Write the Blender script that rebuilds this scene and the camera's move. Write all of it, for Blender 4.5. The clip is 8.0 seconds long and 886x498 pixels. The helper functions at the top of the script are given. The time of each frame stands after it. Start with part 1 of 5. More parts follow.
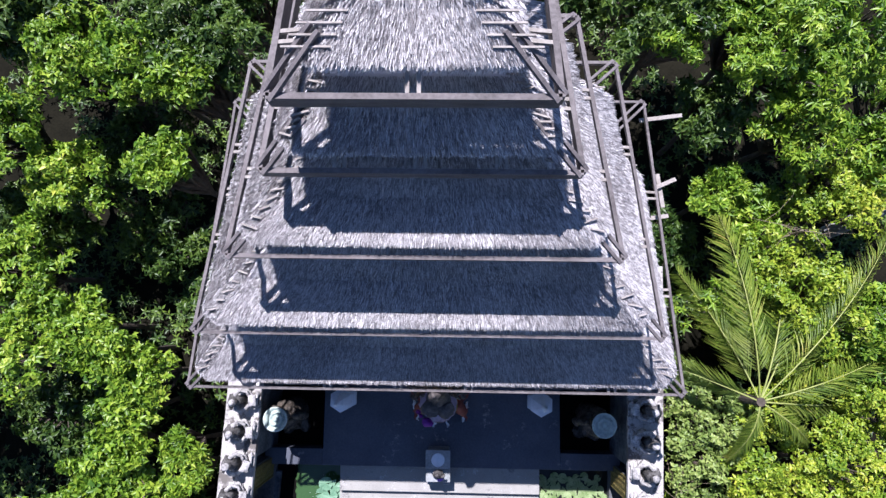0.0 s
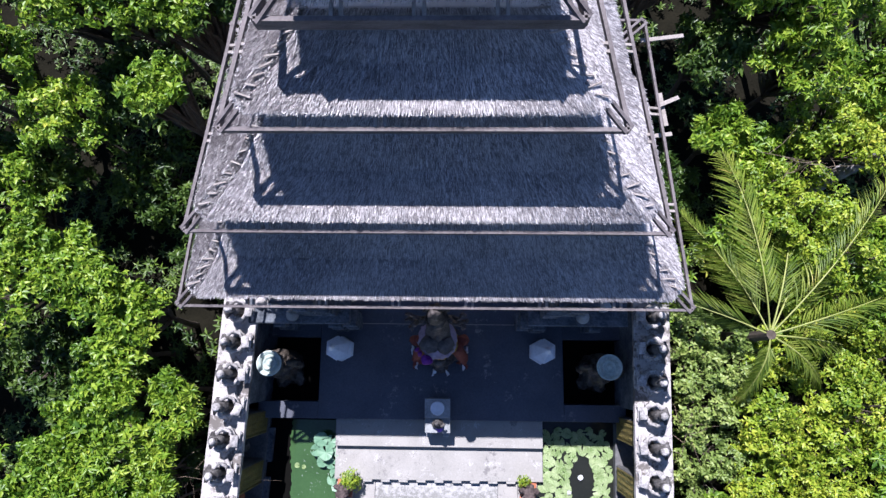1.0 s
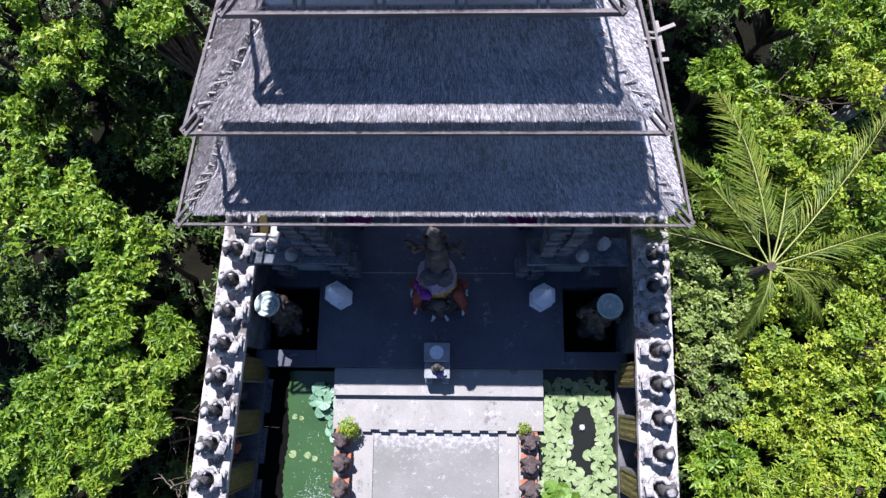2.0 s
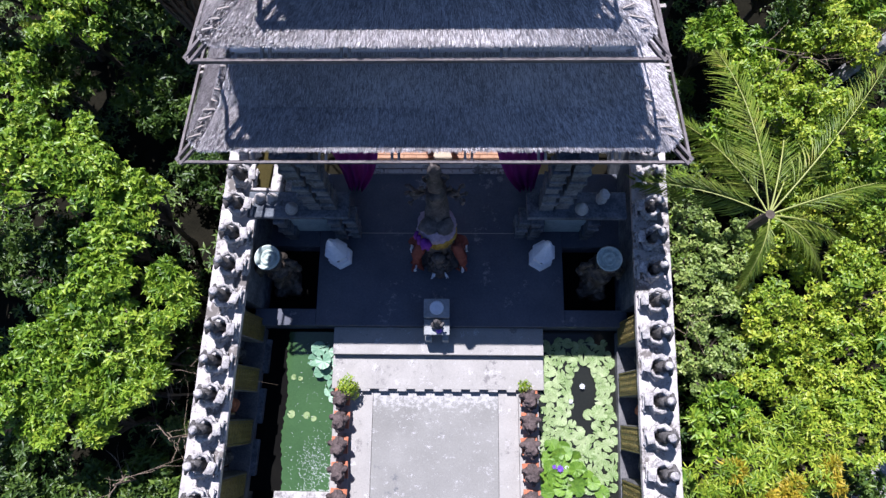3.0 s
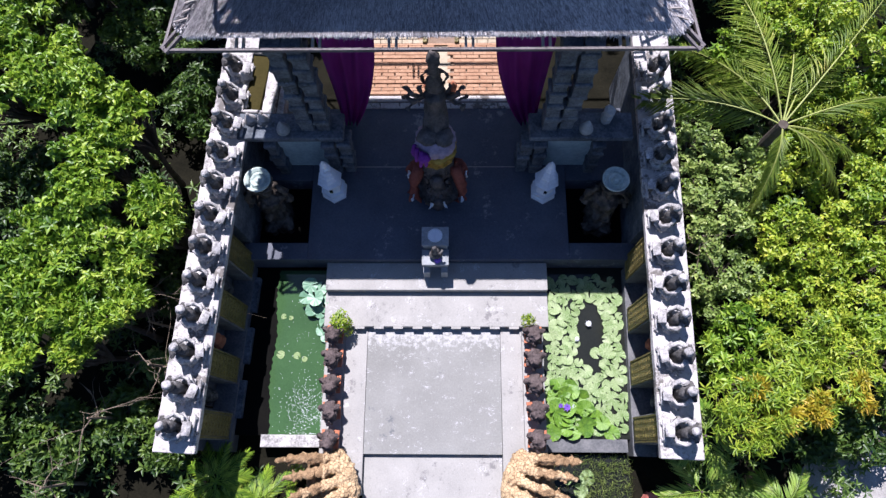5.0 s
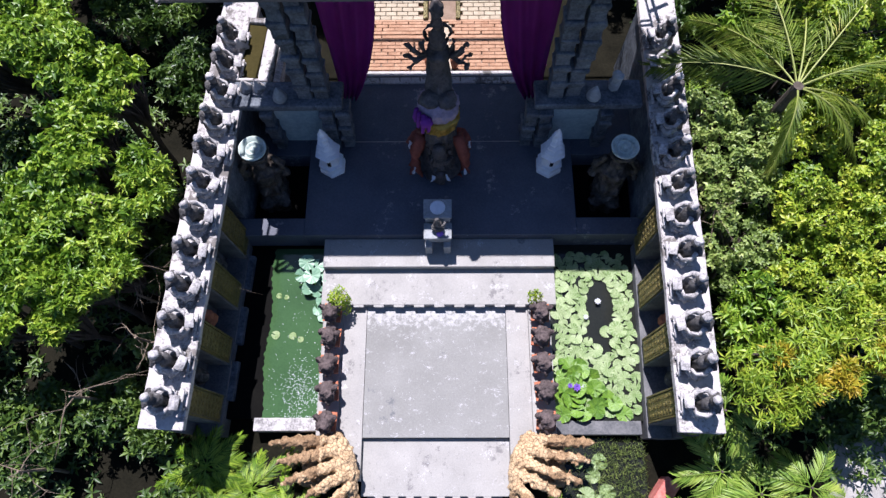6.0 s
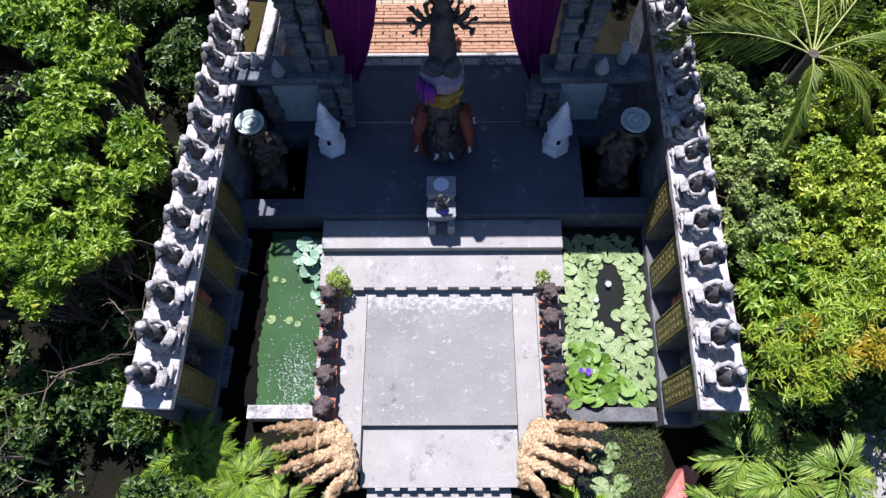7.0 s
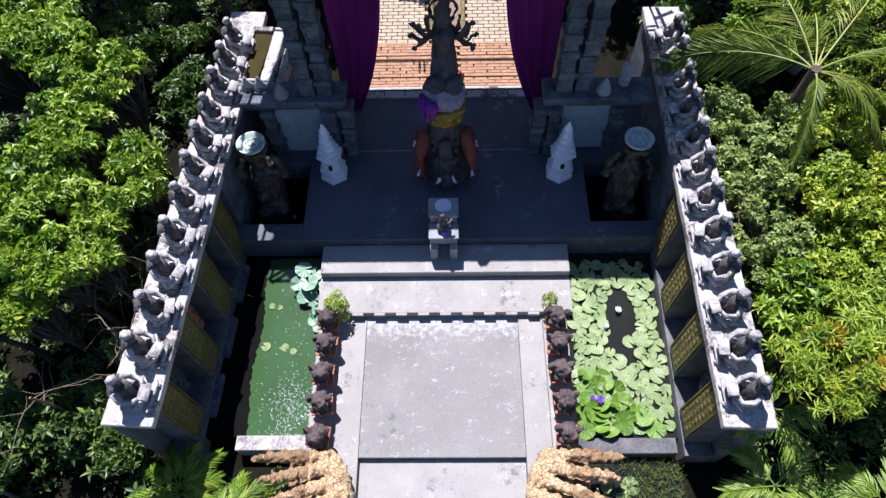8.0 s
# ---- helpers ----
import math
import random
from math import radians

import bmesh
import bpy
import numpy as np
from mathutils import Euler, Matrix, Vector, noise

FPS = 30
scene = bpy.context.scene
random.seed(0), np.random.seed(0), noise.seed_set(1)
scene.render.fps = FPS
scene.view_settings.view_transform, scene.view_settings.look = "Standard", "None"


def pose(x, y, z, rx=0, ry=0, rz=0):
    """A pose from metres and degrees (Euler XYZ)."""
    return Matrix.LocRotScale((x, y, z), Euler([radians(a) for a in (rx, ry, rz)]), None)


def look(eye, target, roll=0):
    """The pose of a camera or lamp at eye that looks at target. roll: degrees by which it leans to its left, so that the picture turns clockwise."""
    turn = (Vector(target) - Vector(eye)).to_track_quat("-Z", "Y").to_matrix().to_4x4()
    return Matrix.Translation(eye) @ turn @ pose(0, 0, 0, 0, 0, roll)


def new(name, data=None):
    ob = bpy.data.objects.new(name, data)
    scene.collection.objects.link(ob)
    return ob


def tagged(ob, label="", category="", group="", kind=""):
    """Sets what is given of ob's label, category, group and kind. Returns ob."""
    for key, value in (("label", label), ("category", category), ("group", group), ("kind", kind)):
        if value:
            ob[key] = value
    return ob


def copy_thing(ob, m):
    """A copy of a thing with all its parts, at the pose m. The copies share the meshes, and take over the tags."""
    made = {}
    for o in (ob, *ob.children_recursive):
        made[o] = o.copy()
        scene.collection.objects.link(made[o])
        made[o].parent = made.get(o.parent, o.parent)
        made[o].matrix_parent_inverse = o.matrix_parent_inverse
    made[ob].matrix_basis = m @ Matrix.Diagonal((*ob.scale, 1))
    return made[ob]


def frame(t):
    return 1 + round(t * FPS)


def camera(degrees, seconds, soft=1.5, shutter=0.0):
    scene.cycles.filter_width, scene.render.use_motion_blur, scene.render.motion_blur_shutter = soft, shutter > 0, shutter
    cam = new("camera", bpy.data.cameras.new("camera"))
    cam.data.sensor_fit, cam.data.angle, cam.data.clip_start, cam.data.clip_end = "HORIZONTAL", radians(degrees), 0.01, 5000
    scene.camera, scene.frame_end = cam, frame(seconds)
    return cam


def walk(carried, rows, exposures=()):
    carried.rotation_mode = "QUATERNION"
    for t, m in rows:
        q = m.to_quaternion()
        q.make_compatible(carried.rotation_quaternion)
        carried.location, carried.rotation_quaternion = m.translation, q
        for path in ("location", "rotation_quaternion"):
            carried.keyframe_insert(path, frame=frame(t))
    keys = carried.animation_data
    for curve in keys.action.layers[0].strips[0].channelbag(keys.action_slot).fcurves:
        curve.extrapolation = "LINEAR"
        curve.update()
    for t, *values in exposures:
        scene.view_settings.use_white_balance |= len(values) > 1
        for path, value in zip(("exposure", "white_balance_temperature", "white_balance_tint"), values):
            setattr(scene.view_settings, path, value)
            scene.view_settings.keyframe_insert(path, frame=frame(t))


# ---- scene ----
cam = camera(70.5, 8.0, soft=1.4)
PATH = [
    (0, (0.458, 6.849, 15.366), (0.401, 7.118, 13.385), -11.2),
    (0.5, (0.456, 5.901, 15.025), (0.401, 6.22, 13.051), -9.0),
    (1, (0.453, 5.014, 14.777), (0.4, 5.38, 12.811), -7.7),
    (1.5, (0.48, 4.111, 14.576), (0.426, 4.521, 12.62), -7.1),
    (3, (0.445, 2.066, 14.15), (0.398, 2.564, 12.214), -5.0),
    (3.5, (0.475, 1.507, 13.98), (0.427, 2.035, 12.052), -4.8),
    (4, (0.444, 1.012, 13.697), (0.403, 1.566, 11.776), -4.0),
    (4.5, (0.413, 0.538, 13.336), (0.376, 1.118, 11.423), -3.4),
    (6, (0.225, -0.655, 12.148), (0.206, 0.024, 10.267), -1.7),
    (6.5, (0.181, -1.034, 11.736), (0.162, -0.306, 9.873), -1.6),
    (7, (0.107, -1.361, 11.354), (0.095, -0.594, 9.507), -1.1),
    (7.5, (0.093, -1.726, 10.959), (0.079, -0.872, 9.151), -1.2),
    (8, (0.199, -2.179, 10.545), (0.163, -1.177, 8.815), -2.3),
]
walk(cam, [(t, look(eye, target, roll)) for t, eye, target, roll in PATH], [(0.0, 0.97, 5920, 22), (8.0, 0.93, 6020, 23)])

# ---- world and sun ----
SUN_FROM = Vector((-0.16, 0.55, 1.0)).normalized()
world = bpy.data.worlds.new("world")
scene.world = world
world.use_nodes = True
wn = world.node_tree.nodes
sky = wn.new("ShaderNodeTexSky")
sky.sky_type, sky.sun_disc = "NISHITA", False
sky.ozone_density, sky.air_density, sky.dust_density = 6.0, 1.0, 0.2
sky.sun_elevation = math.asin(SUN_FROM.z)
sky.sun_rotation = math.atan2(SUN_FROM.x, SUN_FROM.y)
world.node_tree.links.new(sky.outputs[0], wn["Background"].inputs[0])
wn["Background"].inputs[1].default_value = 0.06
sun = new("sun", bpy.data.lights.new("sun", "SUN"))
sun.data.energy, sun.data.angle, sun.data.color = 5.0, radians(0.5), (1.0, 0.965, 0.92)
sun.matrix_world = look(SUN_FROM * 40, (0, 0, 0))


# ---- materials ----
def mat(name, c1, c2, rough=0.8, big=0.8, fine=14.0, bump=0.25, c3=None, metal=0.0, island=0.0, lo=0.35, hi=0.65, spec=0.3, stretch=(1, 1, 1)):
    """Two colours mixed by coarse and fine noise, a third in spots, with fine relief."""
    m = bpy.data.materials.new(name)
    m.use_nodes = True
    n, ln = m.node_tree.nodes, m.node_tree.links.new
    p = n["Principled BSDF"]
    p.inputs["Roughness"].default_value, p.inputs["Metallic"].default_value = rough, metal
    p.inputs["Specular IOR Level"].default_value = spec
    co = n.new("ShaderNodeTexCoord")
    mp = n.new("ShaderNodeMapping")
    mp.inputs["Scale"].default_value = stretch
    ln(co.outputs["Object"], mp.inputs[0])
    info = n.new("ShaderNodeObjectInfo")
    shift = n.new("ShaderNodeVectorMath")
    shift.operation = "MULTIPLY_ADD"
    ln(info.outputs["Random"], shift.inputs[0])
    shift.inputs[1].default_value = (37, 53, 11)
    ln(mp.outputs[0], shift.inputs[2])
    a, b = n.new("ShaderNodeTexNoise"), n.new("ShaderNodeTexNoise")
    a.inputs["Scale"].default_value, a.inputs["Detail"].default_value = big, 6
    b.inputs["Scale"].default_value, b.inputs["Detail"].default_value, b.inputs["Roughness"].default_value = fine, 5, 0.65
    ln(shift.outputs[0], a.inputs[0])
    ln(shift.outputs[0], b.inputs[0])
    add = n.new("ShaderNodeMath")
    add.operation = "MULTIPLY_ADD"
    ln(b.outputs[0], add.inputs[0])
    add.inputs[1].default_value = 0.5
    half = n.new("ShaderNodeMath")
    half.operation = "MULTIPLY"
    ln(a.outputs[0], half.inputs[0])
    half.inputs[1].default_value = 0.5
    ln(half.outputs[0], add.inputs[2])
    out = add.outputs[0]
    if island:
        geo = n.new("ShaderNodeNewGeometry")
        mad = n.new("ShaderNodeMath")
        mad.operation = "MULTIPLY_ADD"
        sub = n.new("ShaderNodeMath")
        sub.operation = "SUBTRACT"
        ln(geo.outputs["Random Per Island"], sub.inputs[0])
        sub.inputs[1].default_value = 0.5
        ln(sub.outputs[0], mad.inputs[0])
        mad.inputs[1].default_value = island
        ln(out, mad.inputs[2])
        out = mad.outputs[0]
    ramp = n.new("ShaderNodeValToRGB")
    e = ramp.color_ramp.elements
    e[0].position, e[0].color = lo, (*c1, 1)
    e[1].position, e[1].color = hi, (*c2, 1)
    if c3:
        k = e.new(min(0.98, hi + 0.1))
        k.color = (*c3, 1)
    ln(out, ramp.inputs[0])
    ln(ramp.outputs[0], p.inputs["Base Color"])
    bp = n.new("ShaderNodeBump")
    bp.inputs["Strength"].default_value, bp.inputs["Distance"].default_value = bump, 0.02
    ln(b.outputs[0], bp.inputs["Height"])
    ln(bp.outputs[0], p.inputs["Normal"])
    return m


def leaf_mat(name, dark, mid, light, spot=None, clear=0.35, rough=0.42):
    m = bpy.data.materials.new(name)
    m.use_nodes = True
    n, ln = m.node_tree.nodes, m.node_tree.links.new
    p = n["Principled BSDF"]
    p.inputs["Roughness"].default_value, p.inputs["Specular IOR Level"].default_value = rough, 0.45
    geo, co, a = n.new("ShaderNodeNewGeometry"), n.new("ShaderNodeTexCoord"), n.new("ShaderNodeTexNoise")
    a.inputs["Scale"].default_value = 0.9
    ln(co.outputs["Object"], a.inputs[0])
    mix = n.new("ShaderNodeMath")
    mix.operation = "MULTIPLY_ADD"
    ln(geo.outputs["Random Per Island"], mix.inputs[0])
    mix.inputs[1].default_value = 0.55
    off = n.new("ShaderNodeMath")
    off.operation = "MULTIPLY_ADD"
    ln(a.outputs[0], off.inputs[0])
    off.inputs[1].default_value, off.inputs[2].default_value = 1.3, -0.42
    ln(off.outputs[0], mix.inputs[2])
    ramp = n.new("ShaderNodeValToRGB")
    e = ramp.color_ramp.elements
    e[0].position, e[0].color = 0.15, (*dark, 1)
    e[1].position, e[1].color = 0.85, (*light, 1)
    e.new(0.5).color = (*mid, 1)
    if spot:
        e.new(0.97).color = (*spot, 1)
    ln(mix.outputs[0], ramp.inputs[0])
    ln(ramp.outputs[0], p.inputs["Base Color"])
    tr, ms = n.new("ShaderNodeBsdfTranslucent"), n.new("ShaderNodeMixShader")
    ln(ramp.outputs[0], tr.inputs[0])
    ms.inputs[0].default_value = clear
    ln(p.outputs[0], ms.inputs[1])
    ln(tr.outputs[0], ms.inputs[2])
    ln(ms.outputs[0], n["Material Output"].inputs[0])
    return m


def water_mat(name, color, rough=0.06):
    m = mat(name, color, tuple(c * 1.5 for c in color), rough, 1.2, 30, 0.03, spec=0.5)
    return m


def scale_mat(name, dark, mid, light, size, bump=0.8, rough=0.75):
    """Carved scales: cells with pale crowns, and grooves coloured dark as if shaded."""
    m = mat(name, mid, light, rough, 3.5, 24, 0.4)
    n, ln = m.node_tree.nodes, m.node_tree.links.new
    p = n["Principled BSDF"]
    co, vo = n.new("ShaderNodeTexCoord"), n.new("ShaderNodeTexVoronoi")
    vo.feature = "DISTANCE_TO_EDGE"
    vo.inputs["Scale"].default_value = size
    ln(co.outputs["Object"], vo.inputs["Vector"])
    rp = n.new("ShaderNodeMapRange")
    rp.inputs["From Max"].default_value = 0.08
    ln(vo.outputs["Distance"], rp.inputs["Value"])
    mx = n.new("ShaderNodeMix")
    mx.data_type = "RGBA"
    ln(rp.outputs[0], mx.inputs["Factor"])
    mx.inputs["A"].default_value = (*dark, 1)
    old = p.inputs["Base Color"].links[0].from_socket
    ln(old, mx.inputs["B"])
    ln(mx.outputs["Result"], p.inputs["Base Color"])
    bp = n.new("ShaderNodeBump")
    bp.inputs["Strength"].default_value, bp.inputs["Distance"].default_value = bump, 0.03
    ln(rp.outputs[0], bp.inputs["Height"])
    ln(bp.outputs[0], p.inputs["Normal"])
    return m


# Near-black soil: the shade between the trees is kept in this colour too.
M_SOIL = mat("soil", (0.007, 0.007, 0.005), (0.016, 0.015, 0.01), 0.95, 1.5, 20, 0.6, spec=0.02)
M_GRAVEL = mat("white_gravel", (0.2, 0.19, 0.175), (0.4, 0.39, 0.37), 0.9, 3, 40, 0.6)
M_SLAB = mat("slab_concrete", (0.166, 0.167, 0.154), (0.24, 0.242, 0.226), 0.75, 1.3, 30, 0.15, c3=(0.36, 0.36, 0.36))
M_PAVE = mat("pale_concrete", (0.248, 0.244, 0.226), (0.335, 0.328, 0.304), 0.8, 1.8, 35, 0.15, c3=(0.4, 0.4, 0.4))
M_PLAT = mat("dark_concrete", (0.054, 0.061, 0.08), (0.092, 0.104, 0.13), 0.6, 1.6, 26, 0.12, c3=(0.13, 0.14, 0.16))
M_WALLTOP = mat("weathered_white_plaster", (0.31, 0.296, 0.282), (0.52, 0.5, 0.48), 0.9, 2.5, 18, 0.35, c3=(0.76, 0.74, 0.72))
M_STONE = mat("dark_stone", (0.06, 0.065, 0.07), (0.17, 0.17, 0.17), 0.85, 3, 25, 0.6)
M_GREYSTONE = mat("blue_grey_stone", (0.17, 0.185, 0.19), (0.34, 0.36, 0.365), 0.85, 2.2, 18, 0.5)
M_STATUE = mat("carved_volcanic_stone", (0.035, 0.033, 0.032), (0.13, 0.125, 0.12), 0.75, 6, 26, 0.8, c3=(0.4, 0.39, 0.38), lo=0.4, hi=0.6)
M_TABLET = mat("worn_grey_stone", (0.17, 0.165, 0.16), (0.5, 0.485, 0.47), 0.8, 7, 30, 0.7, c3=(0.68, 0.66, 0.64), lo=0.38, hi=0.58)
M_THATCH = mat("dry_thatch", (0.27, 0.255, 0.26), (0.78, 0.755, 0.755), 0.95, 0.9, 11, 0.3, island=0.6, c3=(0.84, 0.82, 0.82))
M_WOOD = mat("dark_brown_timber", (0.075, 0.066, 0.066), (0.19, 0.172, 0.17), 0.7, 2, 20, 0.3, stretch=(1, 1, 6))
M_TIMBERGREY = mat("bleached_plank", (0.2, 0.18, 0.16), (0.38, 0.35, 0.32), 0.85, 3, 24, 0.3)
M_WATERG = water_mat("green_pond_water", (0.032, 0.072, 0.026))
M_WATERD = mat("dark_water", (0.012, 0.014, 0.012), (0.02, 0.022, 0.018), 0.08, 1.2, 30, 0.03, spec=0.3)
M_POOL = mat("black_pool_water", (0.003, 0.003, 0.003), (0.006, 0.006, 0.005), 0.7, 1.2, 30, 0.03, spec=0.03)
M_WATERO = mat("olive_water", (0.03, 0.026, 0.008), (0.055, 0.045, 0.016), 0.8, 1.2, 30, 0.03, spec=0.03)
M_GOLD = scale_mat("gilded_relief", (0.02, 0.018, 0.008), (0.105, 0.09, 0.028), (0.26, 0.205, 0.06), 22, 0.9, 0.55)
# Darker copy of M_GREYSTONE; shade on gate and left ledges is in its colour.
M_GATE = mat("dark_blue_grey_stone", (0.045, 0.054, 0.066), (0.14, 0.16, 0.18), 0.85, 3.2, 18, 0.7, lo=0.4, hi=0.62, c3=(0.27, 0.3, 0.32))
M_FADED = mat("faded_blue_plaster", (0.19, 0.27, 0.3), (0.34, 0.44, 0.48), 0.85, 2.5, 14, 0.3, c3=(0.46, 0.53, 0.56))
M_MORTAR = mat("brick_mortar", (0.16, 0.11, 0.075), (0.26, 0.19, 0.14), 0.95, 5, 30, 0.4)
M_TERRA = mat("terracotta", (0.3, 0.1, 0.05), (0.47, 0.18, 0.1), 0.85, 4, 22, 0.4)
M_PURPLE = leaf_mat("purple_cloth", (0.2, 0.014, 0.17), (0.27, 0.022, 0.23), (0.34, 0.035, 0.28), clear=0.45, rough=0.85)
M_WHITE = mat("white_paint", (0.62, 0.65, 0.68), (0.76, 0.79, 0.82), 0.6, 4, 20, 0.15)
M_ORANGE = mat("orange_paint", (0.13, 0.03, 0.02), (0.27, 0.075, 0.05), 0.7, 5, 18, 0.4)
M_NAGA = scale_mat("ochre_carved_scales", (0.17, 0.1, 0.05), (0.36, 0.24, 0.125), (0.62, 0.46, 0.27), 15, 0.6)
M_NAGAHEAD = scale_mat("brown_carved_heads", (0.1, 0.06, 0.03), (0.19, 0.115, 0.055), (0.42, 0.28, 0.15), 30, 0.6)
M_BRICK = mat("orange_brick", (0.24, 0.125, 0.07), (0.42, 0.26, 0.165), 0.9, 4, 24, 0.4, island=0.3)
M_CREAM = mat("cream_brick", (0.3, 0.245, 0.17), (0.44, 0.38, 0.28), 0.9, 4, 24, 0.4)
M_BARK = mat("bark", (0.045, 0.036, 0.027), (0.12, 0.098, 0.078), 0.9, 5, 25, 0.7)
M_GUARD = mat("dark_wet_stone", (0.022, 0.019, 0.016), (0.12, 0.1, 0.08), 0.5, 4, 18, 0.8, c3=(0.42, 0.38, 0.32), lo=0.42, hi=0.63)
M_DISH = mat("glazed_green_grey_stone", (0.24, 0.3, 0.27), (0.52, 0.6, 0.54), 0.5, 4, 16, 0.5, c3=(0.7, 0.75, 0.7))
M_LEAF_O = leaf_mat("leaf_orange", (0.26, 0.28, 0.02), (0.46, 0.38, 0.03), (0.6, 0.42, 0.05), (0.66, 0.3, 0.06))
M_LEAF_A = leaf_mat("leaf_bright", (0.055, 0.14, 0.012), (0.185, 0.325, 0.024), (0.38, 0.5, 0.05), (0.56, 0.56, 0.09))
M_LEAF_B = leaf_mat("leaf_deep", (0.026, 0.064, 0.014), (0.07, 0.135, 0.022), (0.16, 0.25, 0.04))
M_LEAF_C = leaf_mat("leaf_yellow_green", (0.1, 0.2, 0.014), (0.26, 0.38, 0.028), (0.47, 0.53, 0.055), (0.64, 0.56, 0.08))
M_LEAF_G = leaf_mat("leaf_grey_green", (0.11, 0.18, 0.04), (0.23, 0.33, 0.075), (0.38, 0.46, 0.13))
M_FROND = leaf_mat("palm_leaf", (0.08, 0.15, 0.018), (0.18, 0.26, 0.035), (0.31, 0.37, 0.065), (0.46, 0.42, 0.1), clear=0.4)
M_RIB = mat("palm_midrib", (0.2, 0.24, 0.06), (0.32, 0.35, 0.1), 0.6, 2, 20, 0.1)
M_PAD = mat("lily_pad", (0.1, 0.19, 0.035), (0.3, 0.38, 0.18), 0.35, 0.5, 14, 0.7, lo=0.42, hi=0.58, c3=(0.5, 0.55, 0.4), spec=0.5)
M_CURL = mat("young_lily_leaf", (0.05, 0.13, 0.012), (0.16, 0.29, 0.03), 0.4, 0.8, 9, 0.5, lo=0.38, hi=0.62, spec=0.5)
M_LOTUS = leaf_mat("lotus_leaf", (0.1, 0.22, 0.13), (0.17, 0.32, 0.2), (0.25, 0.4, 0.27), clear=0.1)
M_PETAL = mat("violet_petal", (0.12, 0.05, 0.35), (0.3, 0.16, 0.6), 0.6, 8, 30, 0.1)


def scuffed(m, scale, amount, color, stretch=(1, 1, 1)):
    """Pale scuffs and chips with ragged shapes over a material's colour."""
    n, ln = m.node_tree.nodes, m.node_tree.links.new
    p = n["Principled BSDF"]
    co, mp = n.new("ShaderNodeTexCoord"), n.new("ShaderNodeMapping")
    mp.inputs["Scale"].default_value = stretch
    ln(co.outputs["Object"], mp.inputs[0])
    a, b = n.new("ShaderNodeTexNoise"), n.new("ShaderNodeTexNoise")
    a.inputs["Scale"].default_value, a.inputs["Detail"].default_value, a.inputs["Roughness"].default_value = scale, 8, 0.75
    b.inputs["Scale"].default_value, b.inputs["Detail"].default_value = scale * 0.18, 3
    ln(mp.outputs[0], a.inputs[0])
    ln(mp.outputs[0], b.inputs[0])
    mul = n.new("ShaderNodeMath")
    mul.operation = "MULTIPLY"
    ln(a.outputs[0], mul.inputs[0])
    ln(b.outputs[0], mul.inputs[1])
    rp = n.new("ShaderNodeMapRange")
    rp.inputs["From Min"].default_value, rp.inputs["From Max"].default_value = 0.46 - amount, 0.52 - amount
    ln(mul.outputs[0], rp.inputs["Value"])
    mx = n.new("ShaderNodeMix")
    mx.data_type = "RGBA"
    ln(rp.outputs[0], mx.inputs["Factor"])
    ln(p.inputs["Base Color"].links[0].from_socket, mx.inputs["A"])
    mx.inputs["B"].default_value = (*color, 1)
    ln(mx.outputs["Result"], p.inputs["Base Color"])
    return m


scuffed(M_SLAB, 24, 0.13, (0.38, 0.38, 0.38), (0.7, 1.2, 1))
scuffed(M_SLAB, 5, 0.125, (0.12, 0.125, 0.13))
scuffed(M_SLAB, 44, 0.125, (0.33, 0.33, 0.325))
scuffed(M_PAVE, 50, 0.13, (0.2, 0.195, 0.185), (1.3, 0.6, 1))
scuffed(M_PAVE, 7, 0.135, (0.17, 0.165, 0.16))
scuffed(M_PAVE, 26, 0.125, (0.42, 0.42, 0.42))
# Grey lichen blotches; mottled shade on the wall tops goes into them too.
scuffed(M_WALLTOP, 8, 0.195, (0.13, 0.12, 0.11))
scuffed(M_WALLTOP, 30, 0.15, (0.2, 0.19, 0.18))
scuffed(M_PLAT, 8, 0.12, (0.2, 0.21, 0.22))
scuffed(M_GATE, 8, 0.13, (0.05, 0.055, 0.055))


def worn_band(m, y0, y1, color):
    """A pale worn band across a slab between y0 and y1, broken up by noise."""
    n, ln = m.node_tree.nodes, m.node_tree.links.new
    p = n["Principled BSDF"]
    co, sx, a = n.new("ShaderNodeTexCoord"), n.new("ShaderNodeSeparateXYZ"), n.new("ShaderNodeTexNoise")
    ln(co.outputs["Object"], sx.inputs[0])
    a.inputs["Scale"].default_value, a.inputs["Detail"].default_value, a.inputs["Roughness"].default_value = 9, 8, 0.75
    ln(co.outputs["Object"], a.inputs[0])
    rp = n.new("ShaderNodeMapRange")
    rp.inputs["From Min"].default_value, rp.inputs["From Max"].default_value = y0, y1
    rp.inputs["To Max"].default_value = 0.3
    ln(sx.outputs["Y"], rp.inputs["Value"])
    add = n.new("ShaderNodeMath")
    add.operation = "ADD"
    ln(rp.outputs[0], add.inputs[0])
    ln(a.outputs[0], add.inputs[1])
    r2 = n.new("ShaderNodeMapRange")
    r2.inputs["From Min"].default_value, r2.inputs["From Max"].default_value = 0.66, 0.78
    r2.inputs["To Max"].default_value = 0.6
    ln(add.outputs[0], r2.inputs["Value"])
    mx = n.new("ShaderNodeMix")
    mx.data_type = "RGBA"
    ln(r2.outputs[0], mx.inputs["Factor"])
    ln(p.inputs["Base Color"].links[0].from_socket, mx.inputs["A"])
    mx.inputs["B"].default_value = (*color, 1)
    ln(mx.outputs["Result"], p.inputs["Base Color"])


